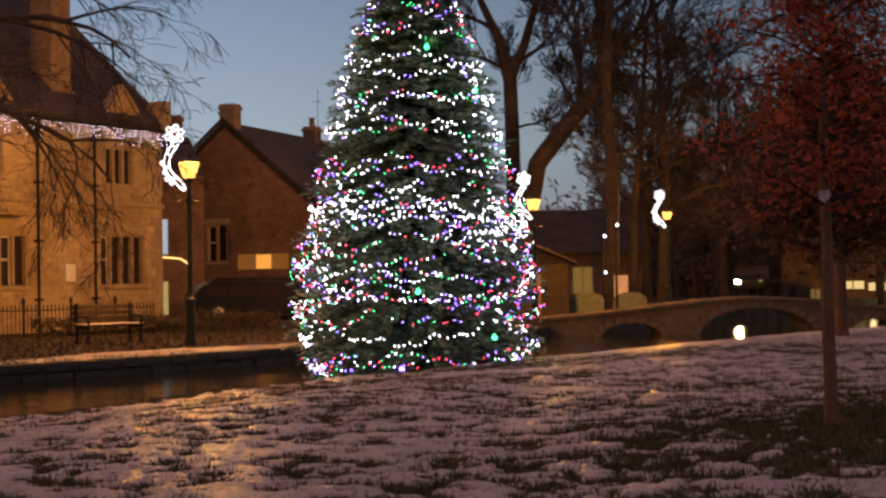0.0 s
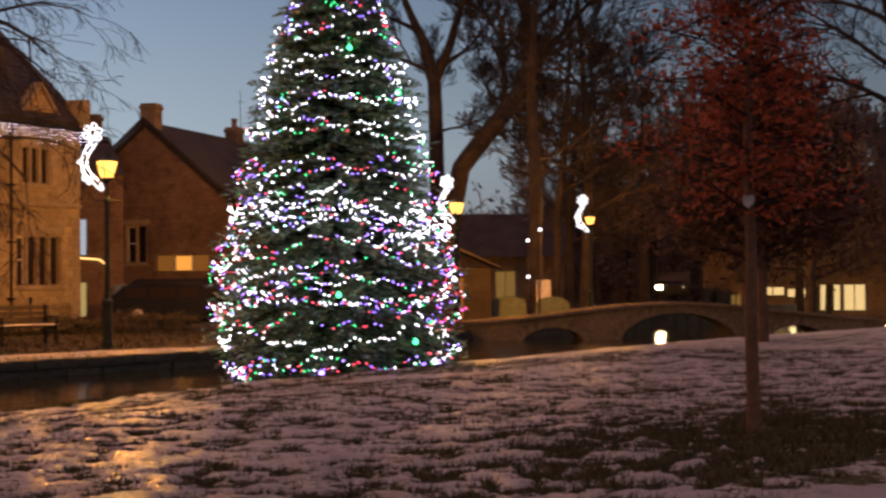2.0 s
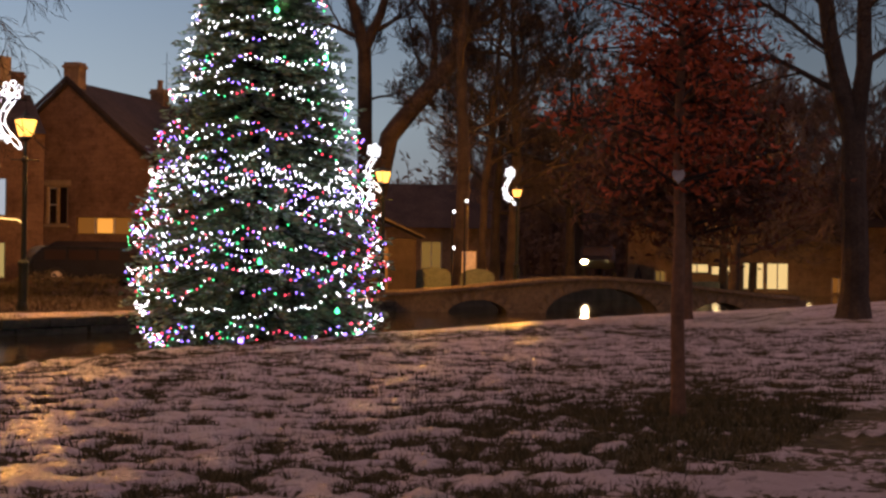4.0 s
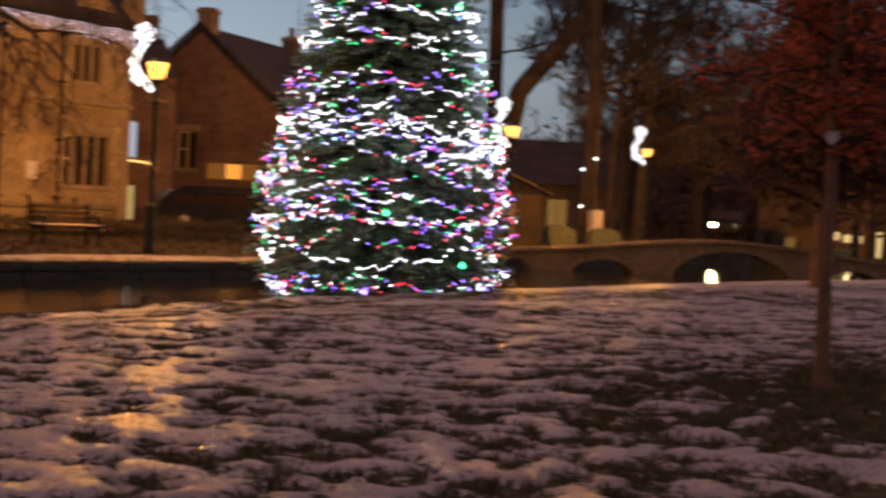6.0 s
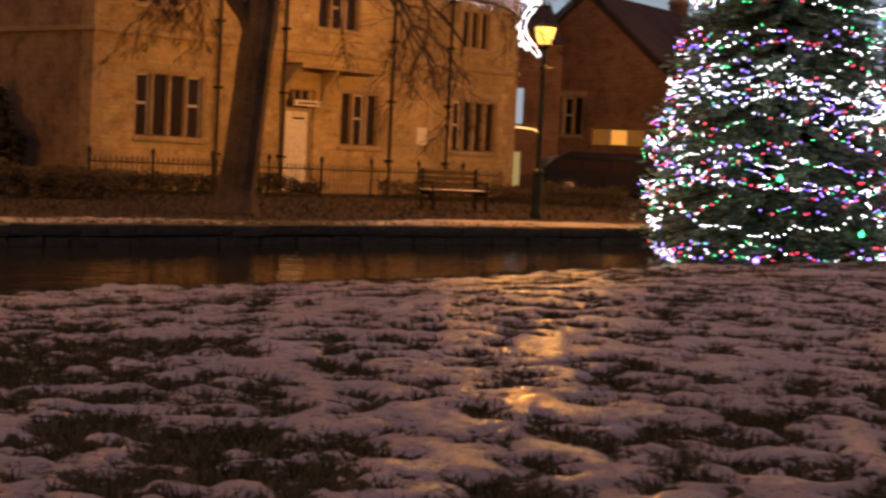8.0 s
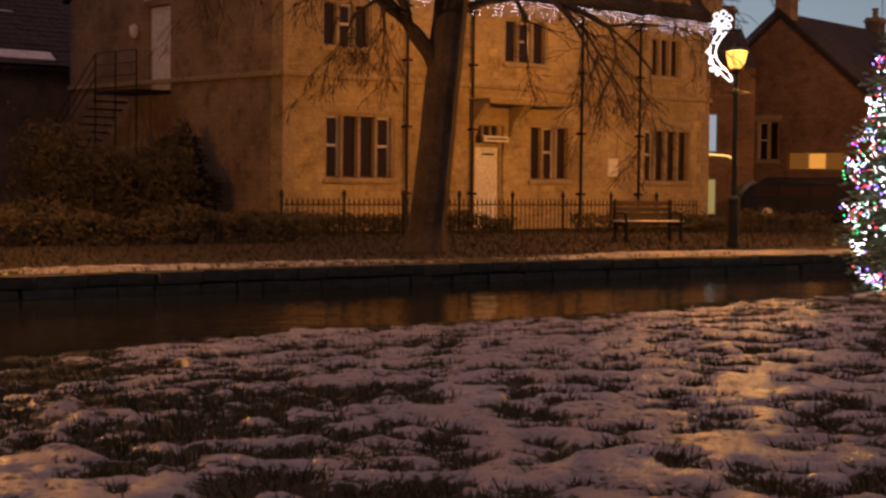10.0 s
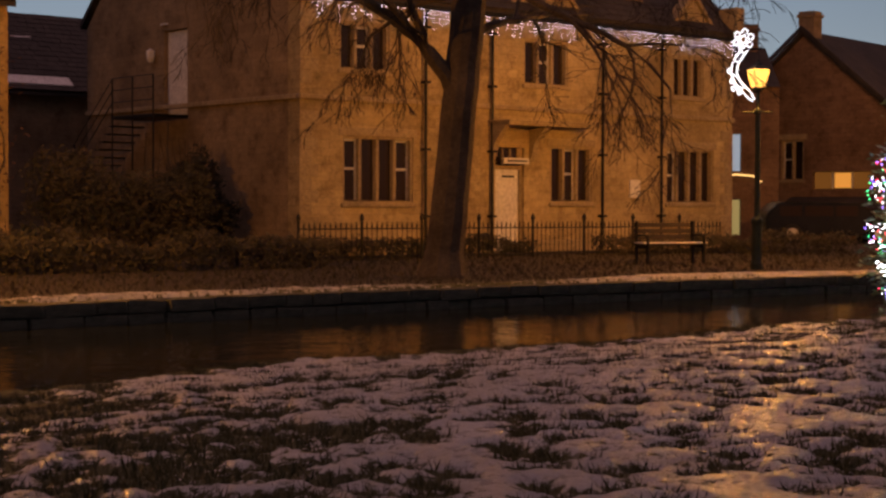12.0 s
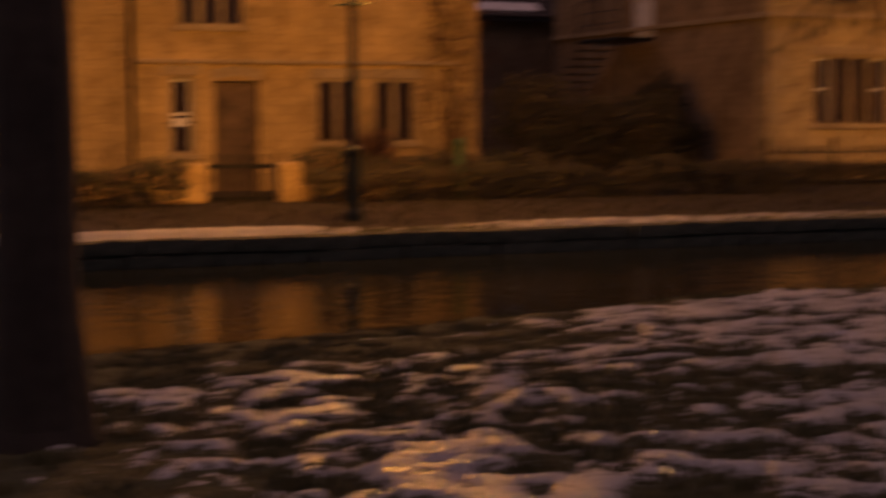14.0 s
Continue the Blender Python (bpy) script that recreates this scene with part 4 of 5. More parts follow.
fixed_boards()
icicle_lights()


# ---- railings, bench and planting before the house ----
def railings():
    root = thing("railings", "black iron railings with spear tops before the house", "fence")
    pts = [(20.6, 28.3), (33.2, 27.6)]
    n = 96
    for a, z in ((0.22, 0), (0.82, 0)):
        part("rail", tubes([[((pts[0][0], pts[0][1], a + 0.17), 0.016), ((pts[1][0], pts[1][1], a + 0.17), 0.016)]], 5), M_IRON, root)
    bar = None
    for k in range(n):
        t = k / (n - 1)
        x, y = pts[0][0] + (pts[1][0] - pts[0][0]) * t, pts[0][1] + (pts[1][1] - pts[0][1]) * t
        big = k % 12 == 0
        if big:
            ob = part("post", lathe([(0.035, 0.0), (0.035, 1.05), (0.055, 1.07), (0.05, 1.12), (0.01, 1.2)], 6), M_IRON, root)
        elif bar is None:
            ob = bar = part("bar", lathe([(0.012, 0.0), (0.012, 0.88), (0.028, 0.92), (0.004, 1.02)], 4), M_IRON, root)
        else:
            ob = new("bar", bar.data)
            ob.parent = root
        ob.matrix_basis = pose(x, y, 0.12)


def bench(at, turn):
    root = thing("bench", "dark wooden park bench with a trace of snow", "bench", (at[0], at[1], height(*at)), turn)
    for k in range(4):
        part("seat_slat", boxes([(-0.85, 0.85, -0.2 + 0.11 * k, -0.11 + 0.11 * k, 0.43, 0.46)], 0.006), M_DARKWOOD, root)
    for k in range(3):
        part("back_slat", boxes([(-0.85, 0.85, 0.26, 0.29, 0.55 + 0.13 * k, 0.65 + 0.13 * k)], 0.006), M_DARKWOOD, root)
    for x in (-0.75, 0.75):
        part("end_frame", boxes([(x - 0.03, x + 0.03, -0.22, -0.16, 0, 0.62), (x - 0.03, x + 0.03, 0.2, 0.255, 0, 0.95), (x - 0.03, x + 0.03, -0.16, 0.2, 0.36, 0.425), (x - 0.03, x + 0.03, -0.22, 0.2, 0.622, 0.66)], 0.008), M_IRON, root)
    part("snow_cap", boxes([(-0.84, 0.84, -0.2, 0.2, 0.462, 0.485)], 0.01), M_WHITE, root, "thin crust of snow on the seat")


def shrub(name, seed, at, size, label, mat, count=900, leaf=0.06, group=""):
    rng = random.Random(seed)
    root = thing(name, label, "shrub", (at[0], at[1], height(*at)), 0, group)
    stems, pts = [], []
    for k in range(26):
        g, e = rng.uniform(0, 6.28), rng.uniform(0.35, 1.5)
        d = Vector((math.cos(g) * math.cos(e) * size[0], math.sin(g) * math.cos(e) * size[1], math.sin(e) * size[2]))
        stems.append([(Vector((0.1 * d.x, 0.1 * d.y, -0.05)), 0.025), (d * 0.55 + Vector((0, 0, 0.1)), 0.014), (d * rng.uniform(0.85, 1.0), 0.005)])
    while len(pts) < count:
        v = Vector((rng.gauss(0, 1), rng.gauss(0, 1), rng.gauss(0, 1))).normalized()
        if v.z < -0.2:
            continue
        lump = 0.68 + 0.45 * noise.noise(v * 1.9 + Vector((seed, 0, 0)))
        k = lump * rng.uniform(0.55, 1.0) ** 0.5
        pts.append((v.x * size[0] * k, v.y * size[1] * k, max(0.03, v.z * size[2] * k)))
    tagged(part("stems", tubes(stems, 4), M_TWIG, root), kind="stuff")
    tagged(part("leaves", leaf_cloud(rng, pts, leaf, 0.05, 4), mat, root), kind="stuff")


def hedge(name, seed, a, b, width, tall, label, mat, per=260):
    rng = random.Random(seed)
    root = thing(name, label, "hedge", (a[0], a[1], height(*a)))
    L = math.hypot(b[0] - a[0], b[1] - a[1])
    ux, uy = (b[0] - a[0]) / L, (b[1] - a[1]) / L
    pts, stems = [], []
    for k in range(int(L * per)):
        s = rng.uniform(0, L)
        t = tall * (0.75 + 0.35 * noise.noise(Vector((s * 0.8, seed, 0))))
        w = rng.uniform(-0.5, 0.5) * width
        z = t * rng.random() ** 0.6
        pts.append((ux * s - uy * w, uy * s + ux * w, z))
    for k in range(int(L * 3)):
        s, w = rng.uniform(0, L), rng.uniform(-0.4, 0.4) * width
        p = Vector((ux * s - uy * w, uy * s + ux * w, -0.05))
        stems.append([(p, 0.02), (p + Vector((rng.gauss(0, 0.1), rng.gauss(0, 0.1), tall * 0.6)), 0.01), (p + Vector((rng.gauss(0, 0.2), rng.gauss(0, 0.2), tall * rng.uniform(0.9, 1.15))), 0.004)])
    tagged(part("stems", tubes(stems, 4), M_TWIG, root), kind="stuff")
    tagged(part("leaves", leaf_cloud(rng, pts, 0.055, 0.05, 3), mat, root), kind="stuff")


railings()
bench((27.8, 24.45), -12)
shrub("shrub", 3, (20.6, 32.7), (1.75, 1.2, 2.9), "large dark evergreen shrub against the end wall", M_EVERGREEN, 3200, 0.07)
hedge("hedge", 5, (16.0, 30.6), (20.2, 31.9), 1.4, 2.5, "tall brown overgrown hedge between the houses", M_SHRUB, 900)
hedge("hedge", 6, (10.5, 27.2), (20.2, 26.8), 1.0, 0.75, "low straggling winter planting along the bank", M_SHRUB, 260)
hedge("hedge", 15, (2.5, 26.9), (8.2, 26.9), 0.7, 0.95, "brown winter hedge along the cottage garden wall", M_SHRUB, 300)
hedge("hedge", 16, (10.6, 28.4), (15.5, 28.2), 0.9, 1.0, "brown winter planting under the cottage windows", M_SHRUB, 240)
hedge("hedge", 7, (20.3, 28.9), (27.6, 28.6), 0.5, 0.55, "low dark planting behind the railings", M_SHRUB, 200)
hedge("hedge", 8, (29.2, 28.0), (37.0, 26.4), 0.9, 0.6, "low clipped planting beside the path", M_SHRUB, 200)


# ---- cottage lit orange, and the dark roof behind it ----
def cottage():
    root = thing("cottage", "old stone cottage glowing orange under the street lamp", "house", (15.45, 31.0, 0), -4)
    L, E = 12.0, 5.4
    wins = [(-3.4, -2.5, 1.25, 2.5, 2, ()), (-2.22, -1.32, 1.25, 2.5, 2, ()), (-6.3, -5.8, 1.05, 2.55, 1, (0,)), (-6.1, -4.8, 3.5, 4.7, 3, ()), (-9.2, -8.2, 1.25, 2.5, 2, ()), (-9.2, -8.2, 3.5, 4.7, 2, ())]
    part("wall", pierced(-L, 0, 0, E, [w[:4] for w in wins] + [(-5.42, -4.55, 0.2, 2.45)], 0.4, "y", 0.0), M_COTTAGE, root)
    # sides and back in the same darker stone as the house's shaded walls
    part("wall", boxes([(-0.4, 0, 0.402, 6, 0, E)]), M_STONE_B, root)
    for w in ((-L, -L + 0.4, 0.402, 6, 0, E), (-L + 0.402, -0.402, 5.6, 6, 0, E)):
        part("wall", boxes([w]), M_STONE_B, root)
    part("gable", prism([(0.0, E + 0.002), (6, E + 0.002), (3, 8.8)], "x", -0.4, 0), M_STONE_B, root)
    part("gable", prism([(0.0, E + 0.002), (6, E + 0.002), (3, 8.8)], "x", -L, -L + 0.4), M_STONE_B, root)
    part("roof_bed", prism([(-0.2, E), (3, 8.85), (6.2, E), (6.2, E + 0.1), (3, 8.97), (-0.2, E + 0.1)], "x", -L - 0.1, 0.1), M_SLATE, root)
    slates(root, -L - 0.1, 0.1, -0.22, E + 0.11, 3, 8.98, 18)
    for w in wins:
        stone_window(root, *w[:5], 0.0, w[5])
    part("string_course", boxes([(-6.9, -0.5, -0.08, -0.003, 2.78, 2.86)], 0.015), M_DRESSED, root, "thin drip course above the windows")
    dr = part("door", boxes([(-5.4, -4.57, 0.1, 0.15, 0.22, 2.42)], 0.01), M_WOOD, root, "dark planked door under a shallow arch")
    part("door_handle", lathe([(0.03, 0), (0.035, 0.03), (0.01, 0.05)], 8), M_IRON, dr).matrix_basis = pose(-4.68, 0.1, 1.2, 90)
    part("door_arch", prism([(-5.42, 2.452), (-5.2, 2.52), (-4.98, 2.55), (-4.76, 2.52), (-4.55, 2.452), (-4.45, 2.65), (-4.98, 2.75), (-5.52, 2.65)], "y", -0.03, -0.003), M_DRESSED, root)
    part("drainpipe", tubes([[((-7.0, -0.1, 0.2), 0.05), ((-7.0, -0.1, E), 0.05)]], 8), M_IRON, root)
    rng = random.Random(9)
    pts, st = [], []
    for k in range(5):
        p = Vector((rng.uniform(-0.9, -0.15), -0.06, 0.1))
        path = [(p, 0.025)]
        for i in range(10):
            p = p + Vector((rng.gauss(0, 0.1), 0, 0.45))
            p.x = min(-0.05, p.x)
            path.append((p.copy(), 0.02 - 0.0015 * i))
            for _ in range(6):
                pts.append((p.x + rng.gauss(0, 0.18), -0.08, p.z + rng.gauss(0, 0.2)))
        st.append(path)
    cl = thing("climber", "leafless climbing plant trained up the cottage corner", "climber", (15.45, 31.0, 0), -4)
    for path in st:
        part("stem", tubes([path], 5), M_TWIG, cl)
    tagged(part("leaves", leaf_cloud(rng, pts, 0.05, 0.06, 3), M_DARKLEAF, cl), kind="stuff")


def back_house():
    root = thing("back_house", "dark slate-roofed house with snow patches behind the cottage", "house", (22.0, 43.0, 0), 0)
    E, R = 4.6, 7.0
    for w in ((-7, 6, 0, 0.4, 0, E), (-7, -6.6, 0.402, 6, 0, E), (5.6, 6, 0.402, 6, 0, E), (-6.598, 5.598, 5.6, 6, 0, E)):
        part("wall", boxes([w]), M_STONE_B, root)
    part("roof_bed", prism([(-0.3, E - 0.05), (3, R), (6.3, E - 0.05), (6.3, E + 0.05), (3, R + 0.15), (-0.3, E + 0.05)], "x", -7.2, 6.2), M_SLATE, root)
    slates(root, -7.2, 6.2, -0.32, E + 0.07, 3, R + 0.16, 16)
    for xa, xb, c in ((-1.9, 1.1, 0.1), (-1.2, 0.9, 0.72)):
        sp = part("roof_snow", boxes([(xa, xb, -0.22, 0.22, -0.02, 0.035)], 0.02), M_WHITE, root, "thin patch of snow on the slates")
        sp.matrix_basis = pose(0, -0.3 + 3.3 * c, E + 0.14 + 2.4 * c, 36)
    part("aerial", tubes([[((-0.2, 3, R + 0.1), 0.015), ((-0.2, 3, R + 0.7), 0.012)], [((-0.5, 3, R + 0.6), 0.01), ((0.1, 3, R + 0.6), 0.01)]], 4), M_IRON, root, "thin television aerial")


def gateway():
    root = thing("garden_wall", "low stone garden wall with a dark gate before the cottage", "wall", (14.15, 27.5, 0), -3)
    part("wall", boxes([(-12, -5.76, -0.2, 0.2, 0, 0.6), (-3.69, -2.2, -0.2, 0.2, 0, 0.55)], 0.03), M_COTTAGE, root)
    part("pier", boxes([(-5.75, -5.352, -0.24, 0.24, 0, 0.95)], 0.03), M_COTTAGE, root)
    part("pier", boxes([(-4.098, -3.7, -0.24, 0.24, 0, 0.95)], 0.03), M_COTTAGE, root)
    g = part("gate", boxes([(-5.33, -4.12, -0.03, 0.0, 0.3, 0.38), (-5.33, -4.12, -0.03, 0.0, 0.85, 0.93)]), M_IRON, root, "dark iron garden gate")
    for k in range(10):
        part("gate_bar", boxes([(-5.3 + 0.127 * k, -5.27 + 0.127 * k, 0.002, 0.02, 0.15, 1.1)]), M_IRON, g)
    shrub("shrub", 14, (12.6, 29.6), (0.8, 0.7, 1.7), "dark rounded shrub by the cottage windows", M_DARKLEAF, 500, 0.05)


cottage()
# added plate and bracket stand in for a pale lamp-like spot in the window
plate = thing("pale_window_plate", "small pale plate standing in for a bright spot in the narrow cottage window", "sign", (9.36, 31.38, 1.58), -4)
part("plate", boxes([(-0.14, 0.14, -0.05, -0.02, 0.0, 0.16)], 0.01), M_WHITE, plate)
part("bracket", boxes([(-0.26, 0.26, -0.018, 0.012, 0.06, 0.09)]), M_IRON, plate)
back_house()
gateway()
post = thing("marker_post", "short pale green post among the bank planting", "post", (13.2, 27.0, height(13.2, 27.0)))
part("shaft", lathe([(0.07, -0.05), (0.07, 0.95), (0.09, 0.97), (0.09, 1.03), (0.03, 1.1)], 8), surface("green_paint", (0.03, 0.07, 0.03), (0.06, 0.13, 0.06), 0.6), post)


# ---- gabled house across the lane ----
def gabled_house():
    """Gable end towards the river, local x along the gable, y away along the ridge."""
    root = thing("gabled_house", "stone gabled house with a chimney at its gable top", "house", (48.58, 36.7, 0), -80)
    hw, E, R, D = 4.2, 4.0, 7.6, 11
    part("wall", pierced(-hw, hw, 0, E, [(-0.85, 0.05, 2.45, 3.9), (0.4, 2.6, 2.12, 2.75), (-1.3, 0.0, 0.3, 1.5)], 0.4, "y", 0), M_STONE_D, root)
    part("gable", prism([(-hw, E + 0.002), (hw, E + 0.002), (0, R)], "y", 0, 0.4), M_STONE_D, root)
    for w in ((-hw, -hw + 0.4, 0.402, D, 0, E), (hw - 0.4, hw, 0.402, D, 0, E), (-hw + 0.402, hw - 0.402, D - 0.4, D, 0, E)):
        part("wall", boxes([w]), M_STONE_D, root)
    part("roof_bed", prism([(-hw - 0.25, E - 0.15), (0, R + 0.05), (hw + 0.25, E - 0.15), (hw + 0.25, E), (0, R + 0.2), (-hw - 0.25, E)], "y", -0.12, D + 0.2), M_SLATE, root)
    part("verge_coping", prism([(-hw - 0.3, E - 0.02), (0, R + 0.2), (hw + 0.3, E - 0.02), (hw + 0.3, E + 0.12), (0, R + 0.36), (-hw - 0.3, E + 0.12)], "y", -0.2, -0.122), M_SLATE, root)
    chimney(root, 0, 0.5, 7.1, 8.5, 0.62, 0.62, 0)
    stone_window(root, -0.85, 0.05, 2.45, 3.9, 2, 0.0, (0,))
    stone_window(root, -1.3, 0.0, 0.3, 1.5, 2, 0.0)
    lp = part("lit_pane", boxes([(0.42, 2.58, 0.14, 0.16, 2.14, 2.73)]), M_WARM_DIM, root, "dimly lit orange shop window")
    part("lit_centre", boxes([(1.2, 1.82, 0.12, 0.138, 2.17, 2.7)]), M_AMBER, lp, "amber glow in the middle pane")
    for a in (1.1, 1.85):
        part("glazing_bar", boxes([(a, a + 0.06, 0.1, 0.138, 2.14, 2.73)]), M_SASH, lp)
    part("lean_to_roof", prism([(-1.3, 1.45), (-0.004, 1.85), (-0.004, 1.75), (-1.3, 1.35)], "x", -0.4, 4.6), M_SLATE, root)
    part("lean_to_post", boxes([(4.4, 4.55, -1.25, -1.1, 0, 1.38), (-0.35, -0.2, -1.25, -1.1, 0, 1.38)]), M_WOOD, root)
    part("dormer", prism([(2.0, 5.4), (4.4, 5.4), (4.4, 6.2), (3.2, 7.2), (2.0, 6.2)], "y", 4.0, 6.5), M_STONE_D, root)
    chimney(root, 0.0, 8.2, 6.9, 8.3, 0.6, 0.6, 1)
    part("aerial", tubes([[((0.2, 8.4, 7.5), 0.018), ((0.2, 8.4, 9.9), 0.012)], [((0.0, 8.4, 9.4), 0.01), ((0.4, 8.4, 9.4), 0.01)]], 4), M_IRON, root)


def lane_shop():
    root = thing("shop", "narrow stone shop in the lane with a lit blue-white sign", "shop", (45.2, 36.6, 0), -40)
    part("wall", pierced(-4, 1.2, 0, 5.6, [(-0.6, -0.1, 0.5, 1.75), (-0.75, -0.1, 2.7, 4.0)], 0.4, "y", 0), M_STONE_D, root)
    part("roof", prism([(-0.2, 5.602), (2.5, 7.2), (5.2, 5.602)], "x", -4, 1.2), M_SLATE, root)
    part("lit_door", boxes([(-0.58, -0.12, 0.12, 0.15, 0.52, 1.73)]), M_PALE_DIM, root, "glowing pale yellow doorway")
    part("lit_sign", boxes([(-0.73, -0.12, 0.1, 0.15, 2.72, 3.98)]), M_COOL, root, "tall blue-white lit display")
    part("rope_light", tubes([[((-0.9, -0.05, 2.55), 0.03), ((-0.3, -0.05, 2.6), 0.03), ((0.3, -0.05, 2.55), 0.03), ((0.6, -0.05, 2.35), 0.03)]], 5), M_WARM, root, "orange rope light over the door")
    part("chimney", boxes([(0.2, 0.9, 2.2, 2.9, 6.4, 8.0), (0.14, 0.96, 2.14, 2.96, 7.75, 7.87)]), M_STONE_D, root)


M_AMBER = glowing("amber_glow", (1.0, 0.38, 0.06), 0.7)
M_WARM_DIM, M_PALE_DIM = glowing("dim_orange_window", (1.0, 0.36, 0.06), 0.13), glowing("pale_doorway", (1.0, 0.72, 0.25), 0.28)
gabled_house()
lane_shop()


def van(at, turn):
    root = thing("parked_estate_car", "black estate car parked before the gabled house", "car", (at[0], at[1], height(*at)), turn)
    side = [(-2.2, 0.25), (2.2, 0.25), (2.25, 0.65), (1.4, 0.82), (0.75, 1.3), (-1.8, 1.34), (-2.25, 0.9)]
    bm = prism(side, "y", -0.9, 0.9)
    bmesh.ops.bevel(bm, geom=bm.edges[:], offset=0.07, segments=2, affect="EDGES")
    part("body", bm, M_VAN, root)
    part("windscreen", prism([(1.36, 0.86), (0.8, 1.27), (0.83, 1.3), (1.42, 0.88)], "y", -0.75, 0.75), M_PANE, root)
    for a, b in ((-1.8, -1.1), (-1.0, -0.1), (0.0, 0.7)):
        for y in (-0.905, 0.895):
            part("side_window", boxes([(a, b, y, y + 0.01, 0.88, 1.2)], 0.003), M_PANE, root)
    for x in (-1.4, 1.4):
        for y in (-0.85, 0.85):
            w = part("wheel", lathe([(0.31, -0.1), (0.33, -0.06), (0.33, 0.06), (0.31, 0.1)], 18), M_RUBBER, root)
            w.matrix_basis = pose(x, y, 0.3, 90)
            part("rim", lathe([(0.2, -0.11), (0.2, 0.11)], 12), M_SASH, w)
    for y in (-0.7, 0.7):
        part("headlight", boxes([(2.16, 2.24, y - 0.15, y + 0.15, 0.5, 0.62)], 0.01), M_PANE, root)


van((44.6, 32.6), -40)


# ---- bare trees ----
rng = random.Random(70)
bare_tree(2, (20.2, 23.4), "large leafless tree on the river bank before the house",
          [[(0.1, 0, 0.37), (0.33, 2.0, 0.34), (0.45, 3.5, 0.33), (0.62, 5.1, 0.32), (0.85, 8.0, 0.2), (0.9, 10.5, 0.08)]],
          [(0, 3.3, 185, 52, 4.6, 0.17, 0.1), (0, 4.2, 20, 42, 3.6, 0.1, -0.3), (0, 5.3, -25, 22, 4.4, 0.1, -0.7), (0, 5.8, 5, 30, 5.0, 0.11, -0.8), (0, 5.6, 170, 25, 4.4, 0.1, -0.8), (0, 6.2, 215, 25, 4.6, 0.1, -0.7), (0, 6.6, 335, 25, 4.6, 0.1, -0.7), (0, 4.9, 160, 15, 3.2, 0.07, -0.9), (0, 6.4, 60, 50, 4.5, 0.12, 0.2), (0, 6.9, 120, 50, 4.5, 0.12, 0.2), (0, 7.6, 280, 50, 4.0, 0.1, 0.2), (0, 8.6, 30, 60, 3.6, 0.08, 0.2), (0, 9.4, 190, 60, 3.4, 0.07, 0.2)],
          50, 5, 0.006, 0.2, kids=(6, 5, 4, 3, 3))
bare_tree(8, (68.8, 34.6), "dark leafless tree with spreading limbs by the lane",
          [[(0, 0, 0.34), (0.0, 5.0, 0.31), (-0.1, 9.0, 0.28), (-0.5, 10.6, 0.2), (-1.3, 12.4, 0.13), (-2.4, 15.0, 0.06)], [(-0.1, 9.0, 0.24), (0.5, 10.4, 0.18), (1.3, 13.0, 0.12), (1.6, 16.0, 0.05)]],
          [(0, 9.6, 200, 25, 3.6, 0.1, 0.7), (0, 11.2, 150, 35, 3.6, 0.1, 0.5), (0, 12.2, 20, 45, 3.4, 0.09, 0.5), (0, 13.2, 230, 45, 3.2, 0.08, 0.5), (1, 9.8, -10, 20, 3.6, 0.1, 0.7), (1, 11.0, 60, 30, 3.4, 0.09, 0.5), (1, 12.4, 300, 40, 3.2, 0.08, 0.5), (1, 14.0, 160, 45, 3.0, 0.07, 0.5), (0, 8.0, 100, 30, 3.0, 0.08, 0.6), (0, 7.2, 330, 20, 2.6, 0.06, 0.3)],
          26, 5, 0.013, 0.17, group="bare trees beyond the bridge", scale=1.22)
bare_tree(9, (66.3, 32.9), "leafless tree with a heavy leaning trunk beyond the bridge",
          [[(0, 0, 0.42), (0.1, 3.0, 0.38), (0.56, 5.3, 0.35), (2.0, 7.1, 0.33), (2.9, 8.2, 0.3), (3.1, 9.2, 0.26), (3.0, 11.5, 0.18), (3.3, 15.0, 0.06)]],
          [(0, 8.9, 0, 38, 5.6, 0.17, 0.2), (0, 9.3, -15, 12, 4.6, 0.1, 0.4), (0, 7.4, 150, 72, 5.0, 0.15, 0.2), (0, 8.4, 10, -5, 3.8, 0.08, 0.5), (0, 10.2, 30, 55, 4.6, 0.11, 0.3), (0, 10.8, 200, 40, 4.4, 0.11, 0.4), (0, 11.6, 320, 45, 4.2, 0.1, 0.3), (0, 12.4, 110, 45, 4.0, 0.1, 0.3), (0, 13.2, 240, 50, 3.4, 0.08, 0.3), (0, 6.8, 60, 35, 3.4, 0.08, 0.5)],
          26, 5, 0.013, 0.18, group="bare trees beyond the bridge", scale=1.25)
bare_tree(7, (56.0, 24.0), "tall leafless riverside tree lit by street lamps",
          [[(0, 0, 0.29), (0.05, 5.0, 0.24), (-0.1, 9.5, 0.18), (0.3, 14.5, 0.06)]],
          ring_limbs(rng, 0, 6.6, 13.6, 7, 3.6, 0.08, (5, 30), 0.25), 23, 5, 0.01, 0.2, kids=(6, 5, 4, 3, 3), group="bare trees beyond the bridge")
bare_tree(14, (69.3, 28.7), "slender leafless tree standing behind the riverside lamps",
          [[(0, 0, 0.2), (0.1, 4.5, 0.17), (0.55, 8.5, 0.13), (0.8, 13.0, 0.05)]],
          ring_limbs(rng, 0, 5.5, 12.0, 9, 4.0, 0.08, (0, 25), 0.3), 23, 5, 0.01, 0.2, kids=(6, 5, 4, 3, 3), group="bare trees beyond the bridge")
